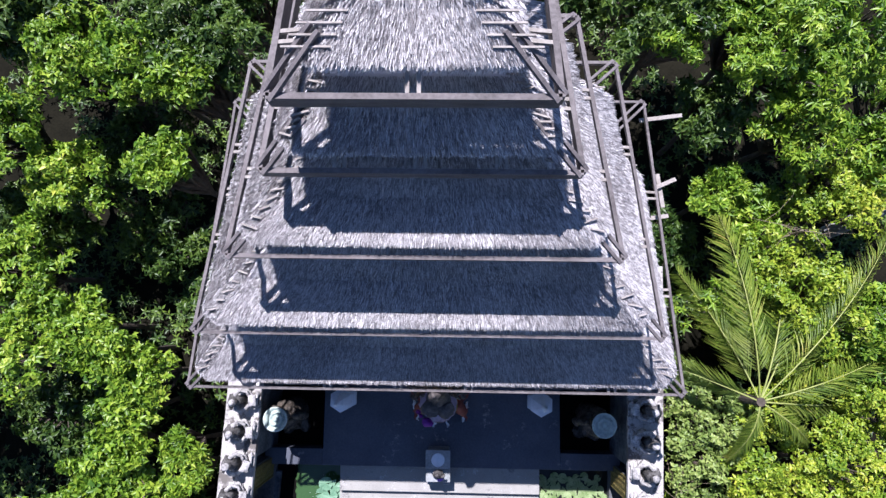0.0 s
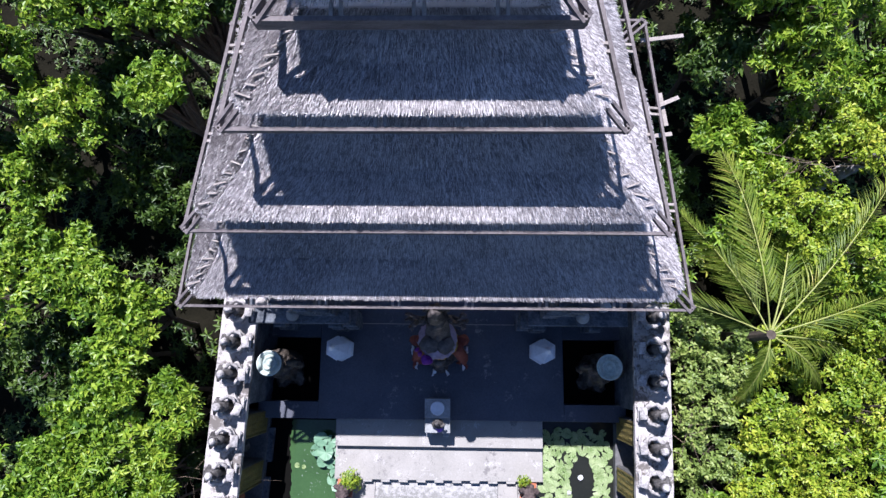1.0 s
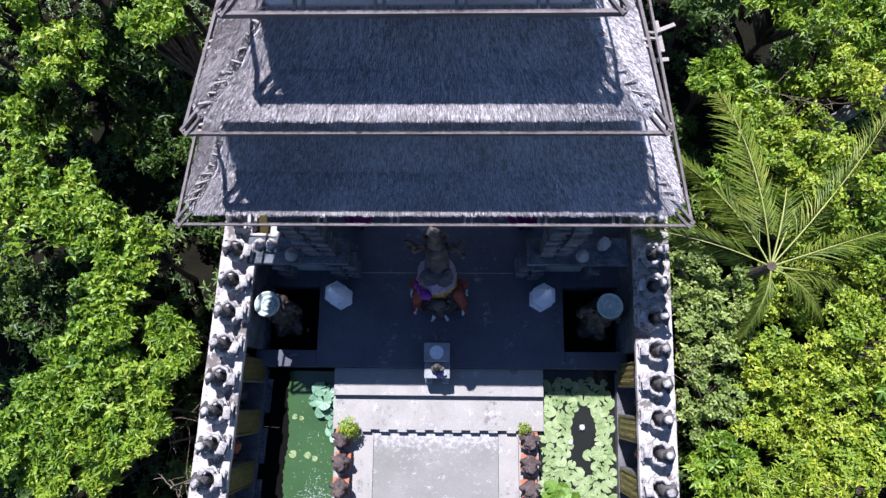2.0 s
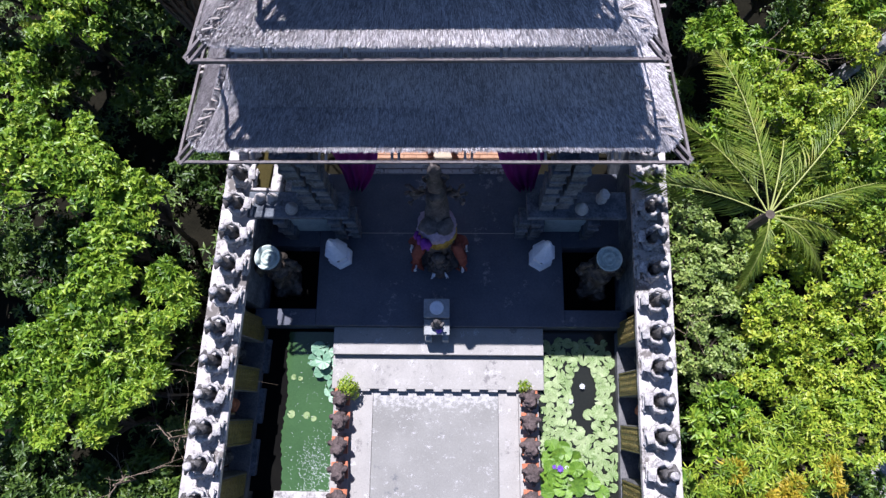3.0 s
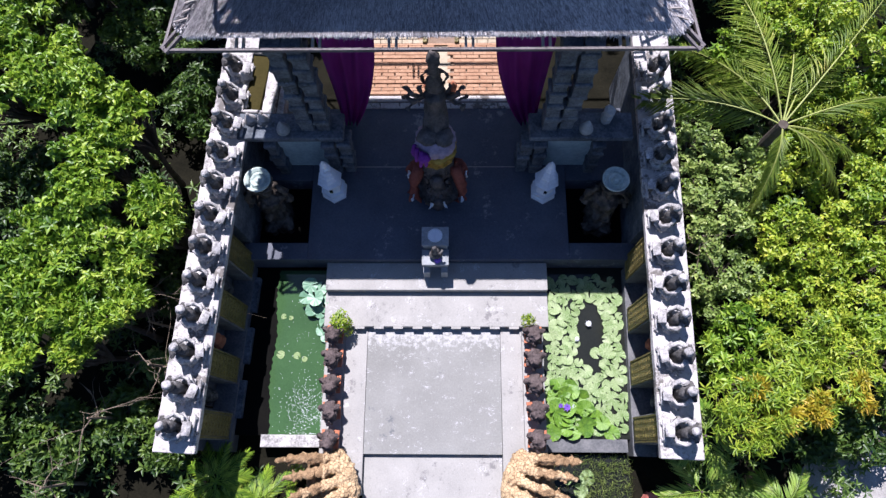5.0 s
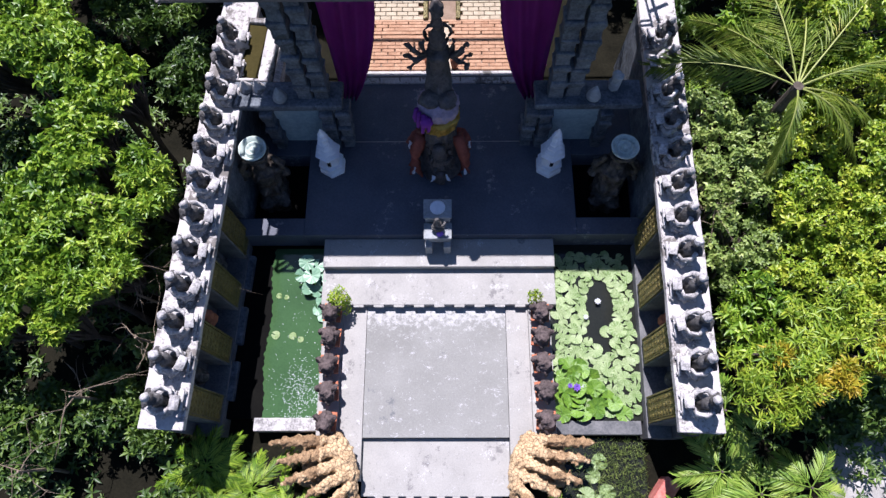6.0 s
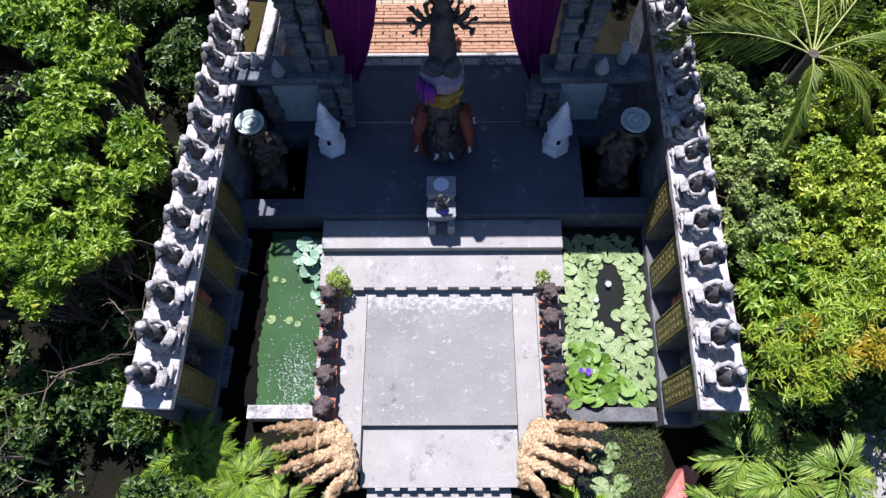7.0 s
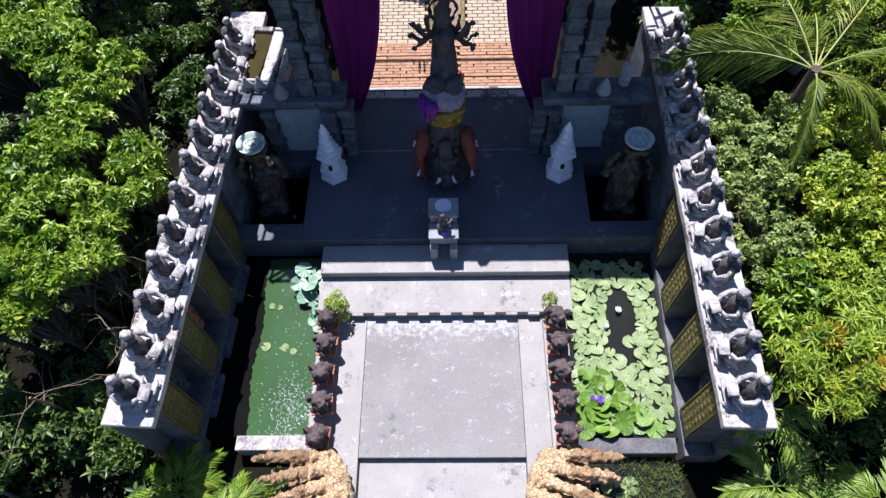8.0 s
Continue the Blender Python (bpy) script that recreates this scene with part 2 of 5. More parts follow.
def veined(m, count, color):
    """Pale veins running out from the middle of a round leaf."""
    n, ln = m.node_tree.nodes, m.node_tree.links.new
    p = n["Principled BSDF"]
    co, sx, at, sn = n.new("ShaderNodeTexCoord"), n.new("ShaderNodeSeparateXYZ"), n.new("ShaderNodeMath"), n.new("ShaderNodeMath")
    ln(co.outputs["Object"], sx.inputs[0])
    at.operation, sn.operation = "ARCTAN2", "SINE"
    ln(sx.outputs["X"], at.inputs[0])
    ln(sx.outputs["Y"], at.inputs[1])
    mul = n.new("ShaderNodeMath")
    mul.operation = "MULTIPLY"
    ln(at.outputs[0], mul.inputs[0])
    mul.inputs[1].default_value = count
    ln(mul.outputs[0], sn.inputs[0])
    rp = n.new("ShaderNodeMapRange")
    rp.inputs["From Min"].default_value, rp.inputs["From Max"].default_value, rp.inputs["To Max"].default_value = 0.55, 1.0, 0.6
    ln(sn.outputs[0], rp.inputs["Value"])
    mx = n.new("ShaderNodeMix")
    mx.data_type = "RGBA"
    ln(rp.outputs[0], mx.inputs["Factor"])
    ln(p.inputs["Base Color"].links[0].from_socket, mx.inputs["A"])
    mx.inputs["B"].default_value = (*color, 1)
    ln(mx.outputs["Result"], p.inputs["Base Color"])


worn_band(M_SLAB, 1.7, 2.45, (0.45, 0.45, 0.44))
veined(M_PAD, 13, (0.42, 0.5, 0.3))


# ---- building helpers ----
def thing(name, x, y, z, label, category, rz=0, group="", kind=""):
    """An Empty at the base of a thing."""
    e = new(name)
    e.empty_display_size = 0.2
    e.matrix_world = pose(x, y, z, 0, 0, rz)
    return tagged(e, label, category, group, kind)


def mesh_of(name, bm, material, smooth=False):
    me = bpy.data.meshes.new(name)
    bmesh.ops.recalc_face_normals(bm, faces=bm.faces)
    if smooth:
        for f in bm.faces:
            f.smooth = True
    bm.to_mesh(me)
    bm.free()
    me.materials.append(material)
    return me


def part(name, bm, material, parent=None, label="", smooth=False):
    """A bmesh as one mesh object under a thing or a part."""
    ob = new(name, mesh_of(name, bm, material, smooth))
    ob.parent = parent
    return tagged(ob, label)


def setting(name, bm, material, label, category, smooth=False):
    ob = new(name, mesh_of(name, bm, material, smooth))
    return tagged(ob, label, category, kind="structure")


def box(bm, x0, x1, y0, y1, z0, z1, bev=0.0, m=None):
    r = bmesh.ops.create_cube(bm, size=1)
    v = r["verts"]
    bmesh.ops.transform(bm, matrix=Matrix.Translation(((x0 + x1) / 2, (y0 + y1) / 2, (z0 + z1) / 2)) @ Matrix.Diagonal((x1 - x0, y1 - y0, z1 - z0, 1)), verts=v)
    if bev:
        ed = list({e for w in v for e in w.link_edges})
        g = bmesh.ops.bevel(bm, geom=ed, offset=bev, segments=1, affect="EDGES")
        v = list(dict.fromkeys(w for f in g["faces"] for w in f.verts)) or v
    if m:
        allv = set(v)
        for w in v:
            for f in w.link_faces:
                allv.update(f.verts)
        bmesh.ops.transform(bm, matrix=m, verts=list(allv))
    return bm


def boxes(*rows, bev=0.0):
    bm = bmesh.new()
    for r in rows:
        box(bm, *r, bev=bev)
    return bm


def lathe(profile, n=20, bm=None, at=(0, 0, 0), twist=0.0, sx=1.0, sy=1.0):
    """A turned body from (radius, height) pairs, closed at both ends."""
    bm = bm or bmesh.new()
    rings = []
    for r, z in profile:
        rings.append([bm.verts.new((at[0] + sx * r * math.cos(twist + 2 * math.pi * k / n), at[1] + sy * r * math.sin(twist + 2 * math.pi * k / n), at[2] + z)) for k in range(n)])
    for a, b in zip(rings, rings[1:]):
        for k in range(n):
            bm.faces.new((a[k], a[(k + 1) % n], b[(k + 1) % n], b[k]))
    bm.faces.new(rings[0][::-1])
    bm.faces.new(rings[-1])
    return bm


def tube(bm, pts, radii, n=7, flat=1.0):
    """A bent tapering tube through the points."""
    rings = []
    pts = [Vector(p) for p in pts]
    for i, p in enumerate(pts):
        d = (pts[min(i + 1, len(pts) - 1)] - pts[max(i - 1, 0)]).normalized()
        u = d.cross(Vector((0.13, 0.2, 1)) if abs(d.z) < 0.95 else Vector((1, 0.1, 0))).normalized()
        w = d.cross(u)
        rings.append([bm.verts.new(p + radii[i] * (math.cos(2 * math.pi * k / n) * u + flat * math.sin(2 * math.pi * k / n) * w)) for k in range(n)])
    for a, b in zip(rings, rings[1:]):
        for k in range(n):
            bm.faces.new((a[k], a[(k + 1) % n], b[(k + 1) % n], b[k]))
    bm.faces.new(rings[0][::-1])
    bm.faces.new(rings[-1])
    return bm


def ball(bm, x, y, z, rx, ry=None, rz=None, m=None, seg=12, rings=8):
    r = bmesh.ops.create_uvsphere(bm, u_segments=seg, v_segments=rings, radius=1)
    mm = Matrix.Translation((x, y, z)) @ (m or Matrix()) @ Matrix.Diagonal((rx, ry or rx, rz or rx, 1))
    bmesh.ops.transform(bm, matrix=mm, verts=r["verts"])
    return bm


def roughen(bm, amount, scale, seed=0):
    for v in bm.verts:
        p = v.co * scale + Vector((seed, seed * 0.7, 3))
        v.co += amount * Vector((noise.noise(p), noise.noise(p + Vector((9, 0, 0))), noise.noise(p + Vector((0, 9, 0)))))
    return bm


def fuse(ob, voxel, amount, scale):
    """Melt the overlapping bodies of a carved piece into one skin and chip its surface."""
    m = ob.modifiers.new("fuse", "REMESH")
    m.mode, m.voxel_size = "VOXEL", voxel
    me = bpy.data.meshes.new_from_object(ob.evaluated_get(bpy.context.evaluated_depsgraph_get()))
    ob.modifiers.clear()
    material = ob.data.materials[0]
    me.materials.clear()
    me.materials.append(material)
    for v in me.vertices:
        p = v.co * scale
        v.co += v.normal * amount * (noise.noise(p) + 0.6 * noise.noise(p * 2.3))
    for f in me.polygons:
        f.use_smooth = True
        f.material_index = 0
    me.name = ob.data.name
    ob.data = me
    return ob


def raw_mesh(name, verts, faces, material, smooth=False):
    """A mesh straight from arrays: verts (n, 3), faces (m, 3 or 4)."""
    me = bpy.data.meshes.new(name)
    n, k = faces.shape
    me.vertices.add(len(verts))
    me.vertices.foreach_set("co", verts.astype(np.float32).ravel())
    me.loops.add(n * k)
    me.loops.foreach_set("vertex_index", faces.astype(np.int32).ravel())
    me.polygons.add(n)
    me.polygons.foreach_set("loop_start", np.arange(0, n * k, k, dtype=np.int32))
    me.update(calc_edges=True)
    me.materials.append(material)
    return me


def unit(a):
    return a / np.maximum(np.linalg.norm(a, axis=-1, keepdims=True), 1e-9)


LEAF_V = np.array([(0, 0, 0), (0.45, 0.5, 0.03), (0.5, 0, 0.02), (0.45, -0.5, 0.03), (1, 0, -0.1)])
LEAF_FOLD = np.array([0, 0.42, 0, 0.42, 0])
LEAF_F = np.array([(0, 2, 1), (0, 3, 2), (1, 2, 4), (2, 3, 4)])


def leaves(name, base, way, up, length, width, material):
    """Folded leaves: base points, directions, normals, lengths and widths, one row each."""
    way = unit(way)
    side = unit(np.cross(up, way))
    nrm = np.cross(way, side)
    v = base[:, None] + LEAF_V[None, :, :1] * (way * length[:, None])[:, None] + LEAF_V[None, :, 1:2] * (side * width[:, None])[:, None] + LEAF_V[None, :, 2:] * (nrm * length[:, None])[:, None] + LEAF_FOLD[None, :, None] * (nrm * width[:, None])[:, None]
    f = LEAF_F[None] + 5 * np.arange(len(base))[:, None, None]
    return raw_mesh(name, v.reshape(-1, 3), f.reshape(-1, 3), material)


def crown_mesh(name, lobes, per_m2, k, length, width, material, seed, droop=0.25, fill=0.25):
    """Rosettes of k leaves over the upper and outer sides of rounded lobes (x, y, z, rx, ry, rz), with gaps, and some leaves within."""
    rng = np.random.default_rng(seed)
    C, N = [], []
    for x, y, z, rx, ry, rz in lobes:
        cnt = max(6, int(per_m2 * math.pi * (rx * ry + 0.6 * rz * (rx + ry))))
        d = unit(rng.normal(size=(cnt, 3)))
        d[:, 2] = np.where(d[:, 2] < -0.35, -d[:, 2], d[:, 2])
        bump = 1 + 0.16 * np.sin(d[:, 0] * 5 + seed) * np.sin(d[:, 1] * 6 + 2 * seed) + 0.1 * rng.normal(size=cnt)
        inner = rng.random(cnt) < fill
        bump = np.where(inner, bump * rng.uniform(0.55, 0.95, cnt), bump)
        C.append(np.array([x, y, z]) + d * bump[:, None] * np.array([rx, ry, rz]))
        N.append(unit(d / np.array([rx, ry, rz]) + np.array([0, 0, 0.6])))
    C, N = np.concatenate(C), np.concatenate(N)
    n = len(C)
    ref = unit(rng.normal(size=(n, 3)))
    u = unit(np.cross(N, ref))
    w = np.cross(N, u)
    ang = (np.arange(k)[None] * 2 * np.pi / k + rng.uniform(0, 0.7, (n, k)))[..., None]
    rise = rng.uniform(-droop, 0.55, (n, k, 1))
    way = unit(np.cos(ang) * u[:, None] + np.sin(ang) * w[:, None] + rise * N[:, None])
    up = N[:, None] + 0.25 * rng.normal(size=(n, k, 3))
    size = rng.uniform(0.7, 1.25, (n, 1)) * rng.uniform(0.8, 1.15, (n, k))
    base = C[:, None] + 0.02 * rng.normal(size=(n, k, 3))
    return leaves(name, base.reshape(-1, 3), way.reshape(-1, 3), up.reshape(-1, 3), (length * size).ravel(), (width * size).ravel(), material)


def plant(name, x, y, ground, lobes, label, category, material, seed, per_m2=60, k=6, length=0.16, width=0.06, trunk=0.07, group="", droop=0.25):
    """A tree or shrub: a tapered trunk with limbs to its lobes (given from its foot) and a crown of many leaves."""
    t = thing(name, x, y, ground, label, category, group=group)
    rng = random.Random(seed)
    bm = bmesh.new()
    top = max(l[2] for l in lobes)
    fork = Vector((0.1 * rng.uniform(-1, 1), 0.1 * rng.uniform(-1, 1), 0.45 * top))
    tube(bm, [(0, 0, -0.1), (0.03, 0.02, 0.2 * top), fork], [trunk * 1.3, trunk, trunk * 0.8])
    for lx, ly, lz, rx, ry, rz in lobes:
        e = Vector((lx, ly, lz))
        tube(bm, [fork, fork.lerp(e, 0.5) + Vector((0.1 * rng.uniform(-1, 1), 0.1 * rng.uniform(-1, 1), 0.1)), e], [trunk * 0.7, trunk * 0.45, trunk * 0.15], n=5)
        for _ in range(1):
            q = e + Vector((rng.uniform(-1, 1) * rx, rng.uniform(-1, 1) * ry, rng.uniform(-0.2, 0.8) * rz))
            tube(bm, [fork.lerp(e, 0.7), e.lerp(q, 0.6), q], [trunk * 0.3, trunk * 0.2, 0.006], n=4)
    part("trunk", bm, M_BARK, t)
    ob = new("crown", crown_mesh("crown", lobes, per_m2, k, length, width, material, seed, droop))
    ob.parent = t
    return t


# ---- the setting: ground, court, ponds ----
GROUND = -0.35
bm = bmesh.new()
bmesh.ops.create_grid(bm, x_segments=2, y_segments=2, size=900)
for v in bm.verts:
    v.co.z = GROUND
setting("ground", bm, M_SOIL, "dark bare garden soil, deepened for the shade under the trees", "ground")

# court slab, borders, landing, steps, platform: all butted with small steps
setting("court_slab", boxes((-1.40, 1.34, 0.0, 2.50, -0.4, 0.0), bev=0.006), M_SLAB, "grey worn concrete slab in the middle of the court", "paving")
setting("border_left", boxes((-1.86, -1.405, -0.76, 2.50, -0.4, 0.015), bev=0.006), M_PAVE, "pale concrete border strip beside the slab", "paving")
setting("border_right", boxes((1.345, 1.78, -0.76, 2.50, -0.4, 0.015), bev=0.006), M_PAVE, "pale concrete border strip beside the slab", "paving")
setting("pot_ledge_left", boxes((-2.27, -1.865, -0.1, 2.50, -0.6, 0.03), bev=0.008), M_PAVE, "pale concrete ledge carrying pots along the pond", "ledge")
setting("pot_ledge_right", boxes((1.785, 2.22, -0.1, 2.50, -0.6, 0.03), bev=0.008), M_PAVE, "pale concrete ledge carrying pots along the pond", "ledge")
setting("lower_step", boxes((-1.40, 1.34, -1.02, -0.006, -0.5, -0.12), bev=0.006), M_PAVE, "pale concrete step below the court slab", "step")
bm = boxes((-1.3, 1.2, -4.5, -1.03, -0.6, -0.3))
setting("approach_path", bm, M_PAVE, "pale concrete path leading up to the court", "path")


def crenels(x0, x1, y, z0, z1, n, deep):
    """A strip with square teeth along its front edge."""
    bm = bmesh.new()
    w = (x1 - x0) / (2 * n + 1)
    for k in range(n + 1):
        box(bm, x0 + 2 * k * w, x0 + (2 * k + 1) * w, y - deep, y + 0.02, z0, z1)
    return bm


land = setting("landing", boxes((-2.30, 2.33, 2.505, 3.23, -0.4, 0.17), bev=0.008), M_PAVE, "pale concrete landing with a toothed front edge", "step")
part("toothed_edge", crenels(-1.66, 1.72, 2.505, 0.1, 0.166, 8, 0.045), M_PAVE, land)
part("toothed_edge", crenels(-1.14, 0.98, -1.02, -0.19, -0.124, 7, 0.045), M_PAVE, bpy.data.objects["lower_step"])
setting("step", boxes((-2.28, 2.32, 3.235, 3.83, -0.4, 0.34), bev=0.01), M_PAVE, "blue-grey concrete step below the platform", "step")
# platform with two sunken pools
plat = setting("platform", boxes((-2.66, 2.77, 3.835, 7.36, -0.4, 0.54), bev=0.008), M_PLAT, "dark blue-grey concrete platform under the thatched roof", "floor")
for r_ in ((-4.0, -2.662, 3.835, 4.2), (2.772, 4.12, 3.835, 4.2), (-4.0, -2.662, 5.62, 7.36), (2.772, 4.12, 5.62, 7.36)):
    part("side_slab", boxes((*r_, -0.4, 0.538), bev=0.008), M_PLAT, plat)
setting("platform_seam", boxes((-1.75, 1.8, 5.925, 5.94, 0.52, 0.544)), M_PAVE, "pale joint across the dark platform", "trim")
setting("pool_left", boxes((-4.0, -2.66, 4.2, 5.62, -0.3, 0.05)), M_POOL, "black still water in a sunken pool", "water")
setting("pool_right", boxes((2.77, 4.12, 4.2, 5.62, -0.3, 0.05)), M_POOL, "black still water in a sunken pool", "water")
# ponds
# Black water here carries the shade of the wall in its colour.
setting("pond_left", boxes((-4.0, -2.27, 0.35, 3.83, -0.5, -0.05)), M_POOL, "fish pond water along the wall, coloured black for the wall shade", "water")
# Sunlit part of the pond; its drawn edge stands in for the wall shadow.
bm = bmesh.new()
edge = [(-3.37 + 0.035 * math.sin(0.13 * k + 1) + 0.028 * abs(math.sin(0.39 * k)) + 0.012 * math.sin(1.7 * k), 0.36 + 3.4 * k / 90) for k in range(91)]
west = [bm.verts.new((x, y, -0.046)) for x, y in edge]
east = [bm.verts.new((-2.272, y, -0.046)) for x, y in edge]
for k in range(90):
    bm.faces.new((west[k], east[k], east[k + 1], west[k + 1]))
setting("algae_film", bm, M_WATERG, "sunlit green pond water, its scalloped edge standing for the wall shade", "water")
setting("pond_right", boxes((2.22, 4.05, 0.3, 3.83, -0.5, -0.05)), M_WATERD, "dark lily pond water", "water")
setting("pond_rim_left", boxes((-3.45, -2.27, 0.12, 0.36, -0.5, 0.02), bev=0.01), M_TABLET, "mottled grey stone rim closing the pond", "kerb")
setting("pond_rim_right", boxes((2.22, 3.80, 0.05, 0.3, -0.5, 0.02), bev=0.01), M_STONE, "mottled grey stone rim closing the lily pond", "kerb")
setting("pond_lower", boxes((2.3, 3.85, -1.8, 0.0, -0.5, -0.2)), M_WATERD, "dark water of a small lower pond", "water")

# ---- flank walls with piers, panels and niches ----
def flank_wall(name, x, y, rz, side, n_bays):
    """side = 1: the court lies towards +x. Origin at the inner foot of the near end."""
    t = thing(name, x, y, 0, "weathered stone court wall with gilded panels and a pale top slab", "wall", rz=rz, kind="structure")
    L = 8.4
    s = side
    bm = boxes((min(0.0, -0.72 * s), max(0.0, -0.72 * s), 0, L, 1.86, 2.0), bev=0.012)
    bmesh.ops.subdivide_edges(bm, edges=[e for e in bm.edges if e.calc_length() > 1], cuts=40)
    roughen(bm, 0.012, 3)
    part("top_slab", bm, M_WALLTOP, t, "chipped pale plaster top slab")
    x0, x1 = sorted((-0.70 * s, -0.52 * s))
    cuts = [0.03] + [0.5 + 1.08 * k + 0.33 for k in range(n_bays)] + [L]
    for a, b in zip(cuts, cuts[1:]):
        part("back_wall", boxes((x0, x1, a + 0.05 * (a > 0.1), b, -0.4, 1.855)), M_STONE, t)
    x0, x1 = sorted((0.0, 0.27 * s))
    for k in range(n_bays):
        yc = 0.5 + 1.08 * k
        a, b = sorted((-0.52 * s, -0.08 * s))
        pier = part("pier", boxes((a, b, yc - 0.26, yc + 0.26, 0.1, 1.85), bev=0.015), M_STONE, t)
        a, b = sorted((-0.082 * s, -0.05 * s))
        panel = boxes((a, b, yc - 0.19, yc + 0.19, 0.3, 1.78))
        for j in range(9):
            for i in range(3):
                ball(panel, -0.054 * s, yc - 0.125 + 0.125 * i, 0.42 + 0.155 * j, 0.02, 0.05, 0.055, seg=6, rings=4)
        part("panel", panel, M_GOLD, pier, "dull gilded floral relief panel")
        for dy in (-0.235, 0.205):
            a, b = sorted((-0.082 * s, -0.04 * s))
            part("moulding", boxes((a, b, yc + dy, yc + dy + 0.03, 0.3, 1.8)), M_GOLD, pier)
        if yc + 0.54 < 3.8:
            a, b = sorted((-0.24 * s, 0.06 * s)) if s > 0 else sorted((-0.24 * s, -0.07 * s))
            # Left blocks take the darker stone: the wall shade is kept in their colour.
            blk = part("ledge_block", boxes((a, b, yc + 0.17, yc + 0.92, -0.4, 0.08), bev=0.015), M_GATE if s > 0 else M_TABLET, t)
            if s < 0 and k % 2 == 0:
                for q in range(6):
                    part("carved_boss", roughen(ball(bmesh.new(), 0.16, yc + 0.25 + 0.11 * q, 0.08, 0.06, 0.055, 0.06, seg=8, rings=6), 0.04, 17, q), M_BARK, blk)
        if k < n_bays - 1:
            nb = bmesh.new()
            for j, (dz, w, r) in enumerate(((0.5, 0.16, 0.13), (0.78, 0.13, 0.14), (1.05, 0.17, 0.12), (1.3, 0.1, 0.12))):
                ball(nb, -0.46 * s, yc + 0.54, dz, r, w, r * 1.2, seg=10, rings=7)
            roughen(nb, 0.05, 6, k)
            part("niche_relief", nb, M_TERRA if k % 2 else M_STATUE, t, "worn reddish carved figure relief")
    part("plain_face", boxes((*sorted((-0.515 * s, -0.08 * s)), 4.2, L, -0.3, 1.855)), M_GATE, t, "plain blue-grey plaster face")
    part("plinth", boxes((*sorted((-0.5 * s, -0.06 * s)), 0.02, 3.8, -0.4, 0.14)), M_STONE, t)
    return t


flank_wall("wall_left", -3.96, 0.0, -2.6, 1, 4)
flank_wall("wall_right", 3.80, -0.03, -1.6, -1, 4)


# ---- the five-tiered thatched roof ----
# z, front (x0, x1, y), back (x0, x1, y) of each timber frame
TIERS = [
    (4.75, (-4.09, 4.14, 5.92), (-3.57, 3.62, 10.92)),
    (6.28, (-3.41, 3.36, 6.83), (-2.79, 2.76, 10.95)),
    (7.68, (-2.47, 2.45, 7.78), (-1.95, 1.92, 10.95)),
    (8.74, (-1.75, 1.77, 8.59), (-1.42, 1.44, 10.9)),
    (9.70, (-1.41, 1.39, 9.06), (-1.2, 1.22, 10.85)),
]
FRONT = [0.17, 0.16, 0.17, 0.19, 0.27]
SIDE = [0.19, 0.2, 0.2, 0.2, 0.24]
BACK = [1.15, 0.4, 0.27, 0.27, 0.27]
BEAM = [0.042, 0.046, 0.052, 0.058, 0.062]
DEEP = [0.06, 0.08, 0.09, 0.18, 0.22]


def corners(tier, inset=0.0, dz=0.0):
    z, (a, b, yf), (c, d, yb) = tier
    return [Vector((a + inset, yf + inset, z + dz)), Vector((b - inset, yf + inset, z + dz)), Vector((d - inset, yb - inset, z + dz)), Vector((c + inset, yb - inset, z + dz))]


def beam(bm, p, q, w, h, up=Vector((0, 0, 1))):
    p, q = Vector(p), Vector(q)
    d = (q - p).normalized()
    s = d.cross(up).normalized()
    u = s.cross(d)
    v = [bm.verts.new(e + a * s * w / 2 + b * u * h / 2) for e in (p, q) for a, b in ((-1, -1), (1, -1), (1, 1), (-1, 1))]
    for f in ((0, 1, 2, 3), (7, 6, 5, 4), (0, 4, 5, 1), (1, 5, 6, 2), (2, 6, 7, 3), (3, 7, 4, 0)):
        bm.faces.new([v[i] for i in f])
    return bm


STRAW_V = np.array([(0, -0.5, 0), (0, 0.5, 0), (1, 0.3, 0.0), (1, -0.3, 0.0)])


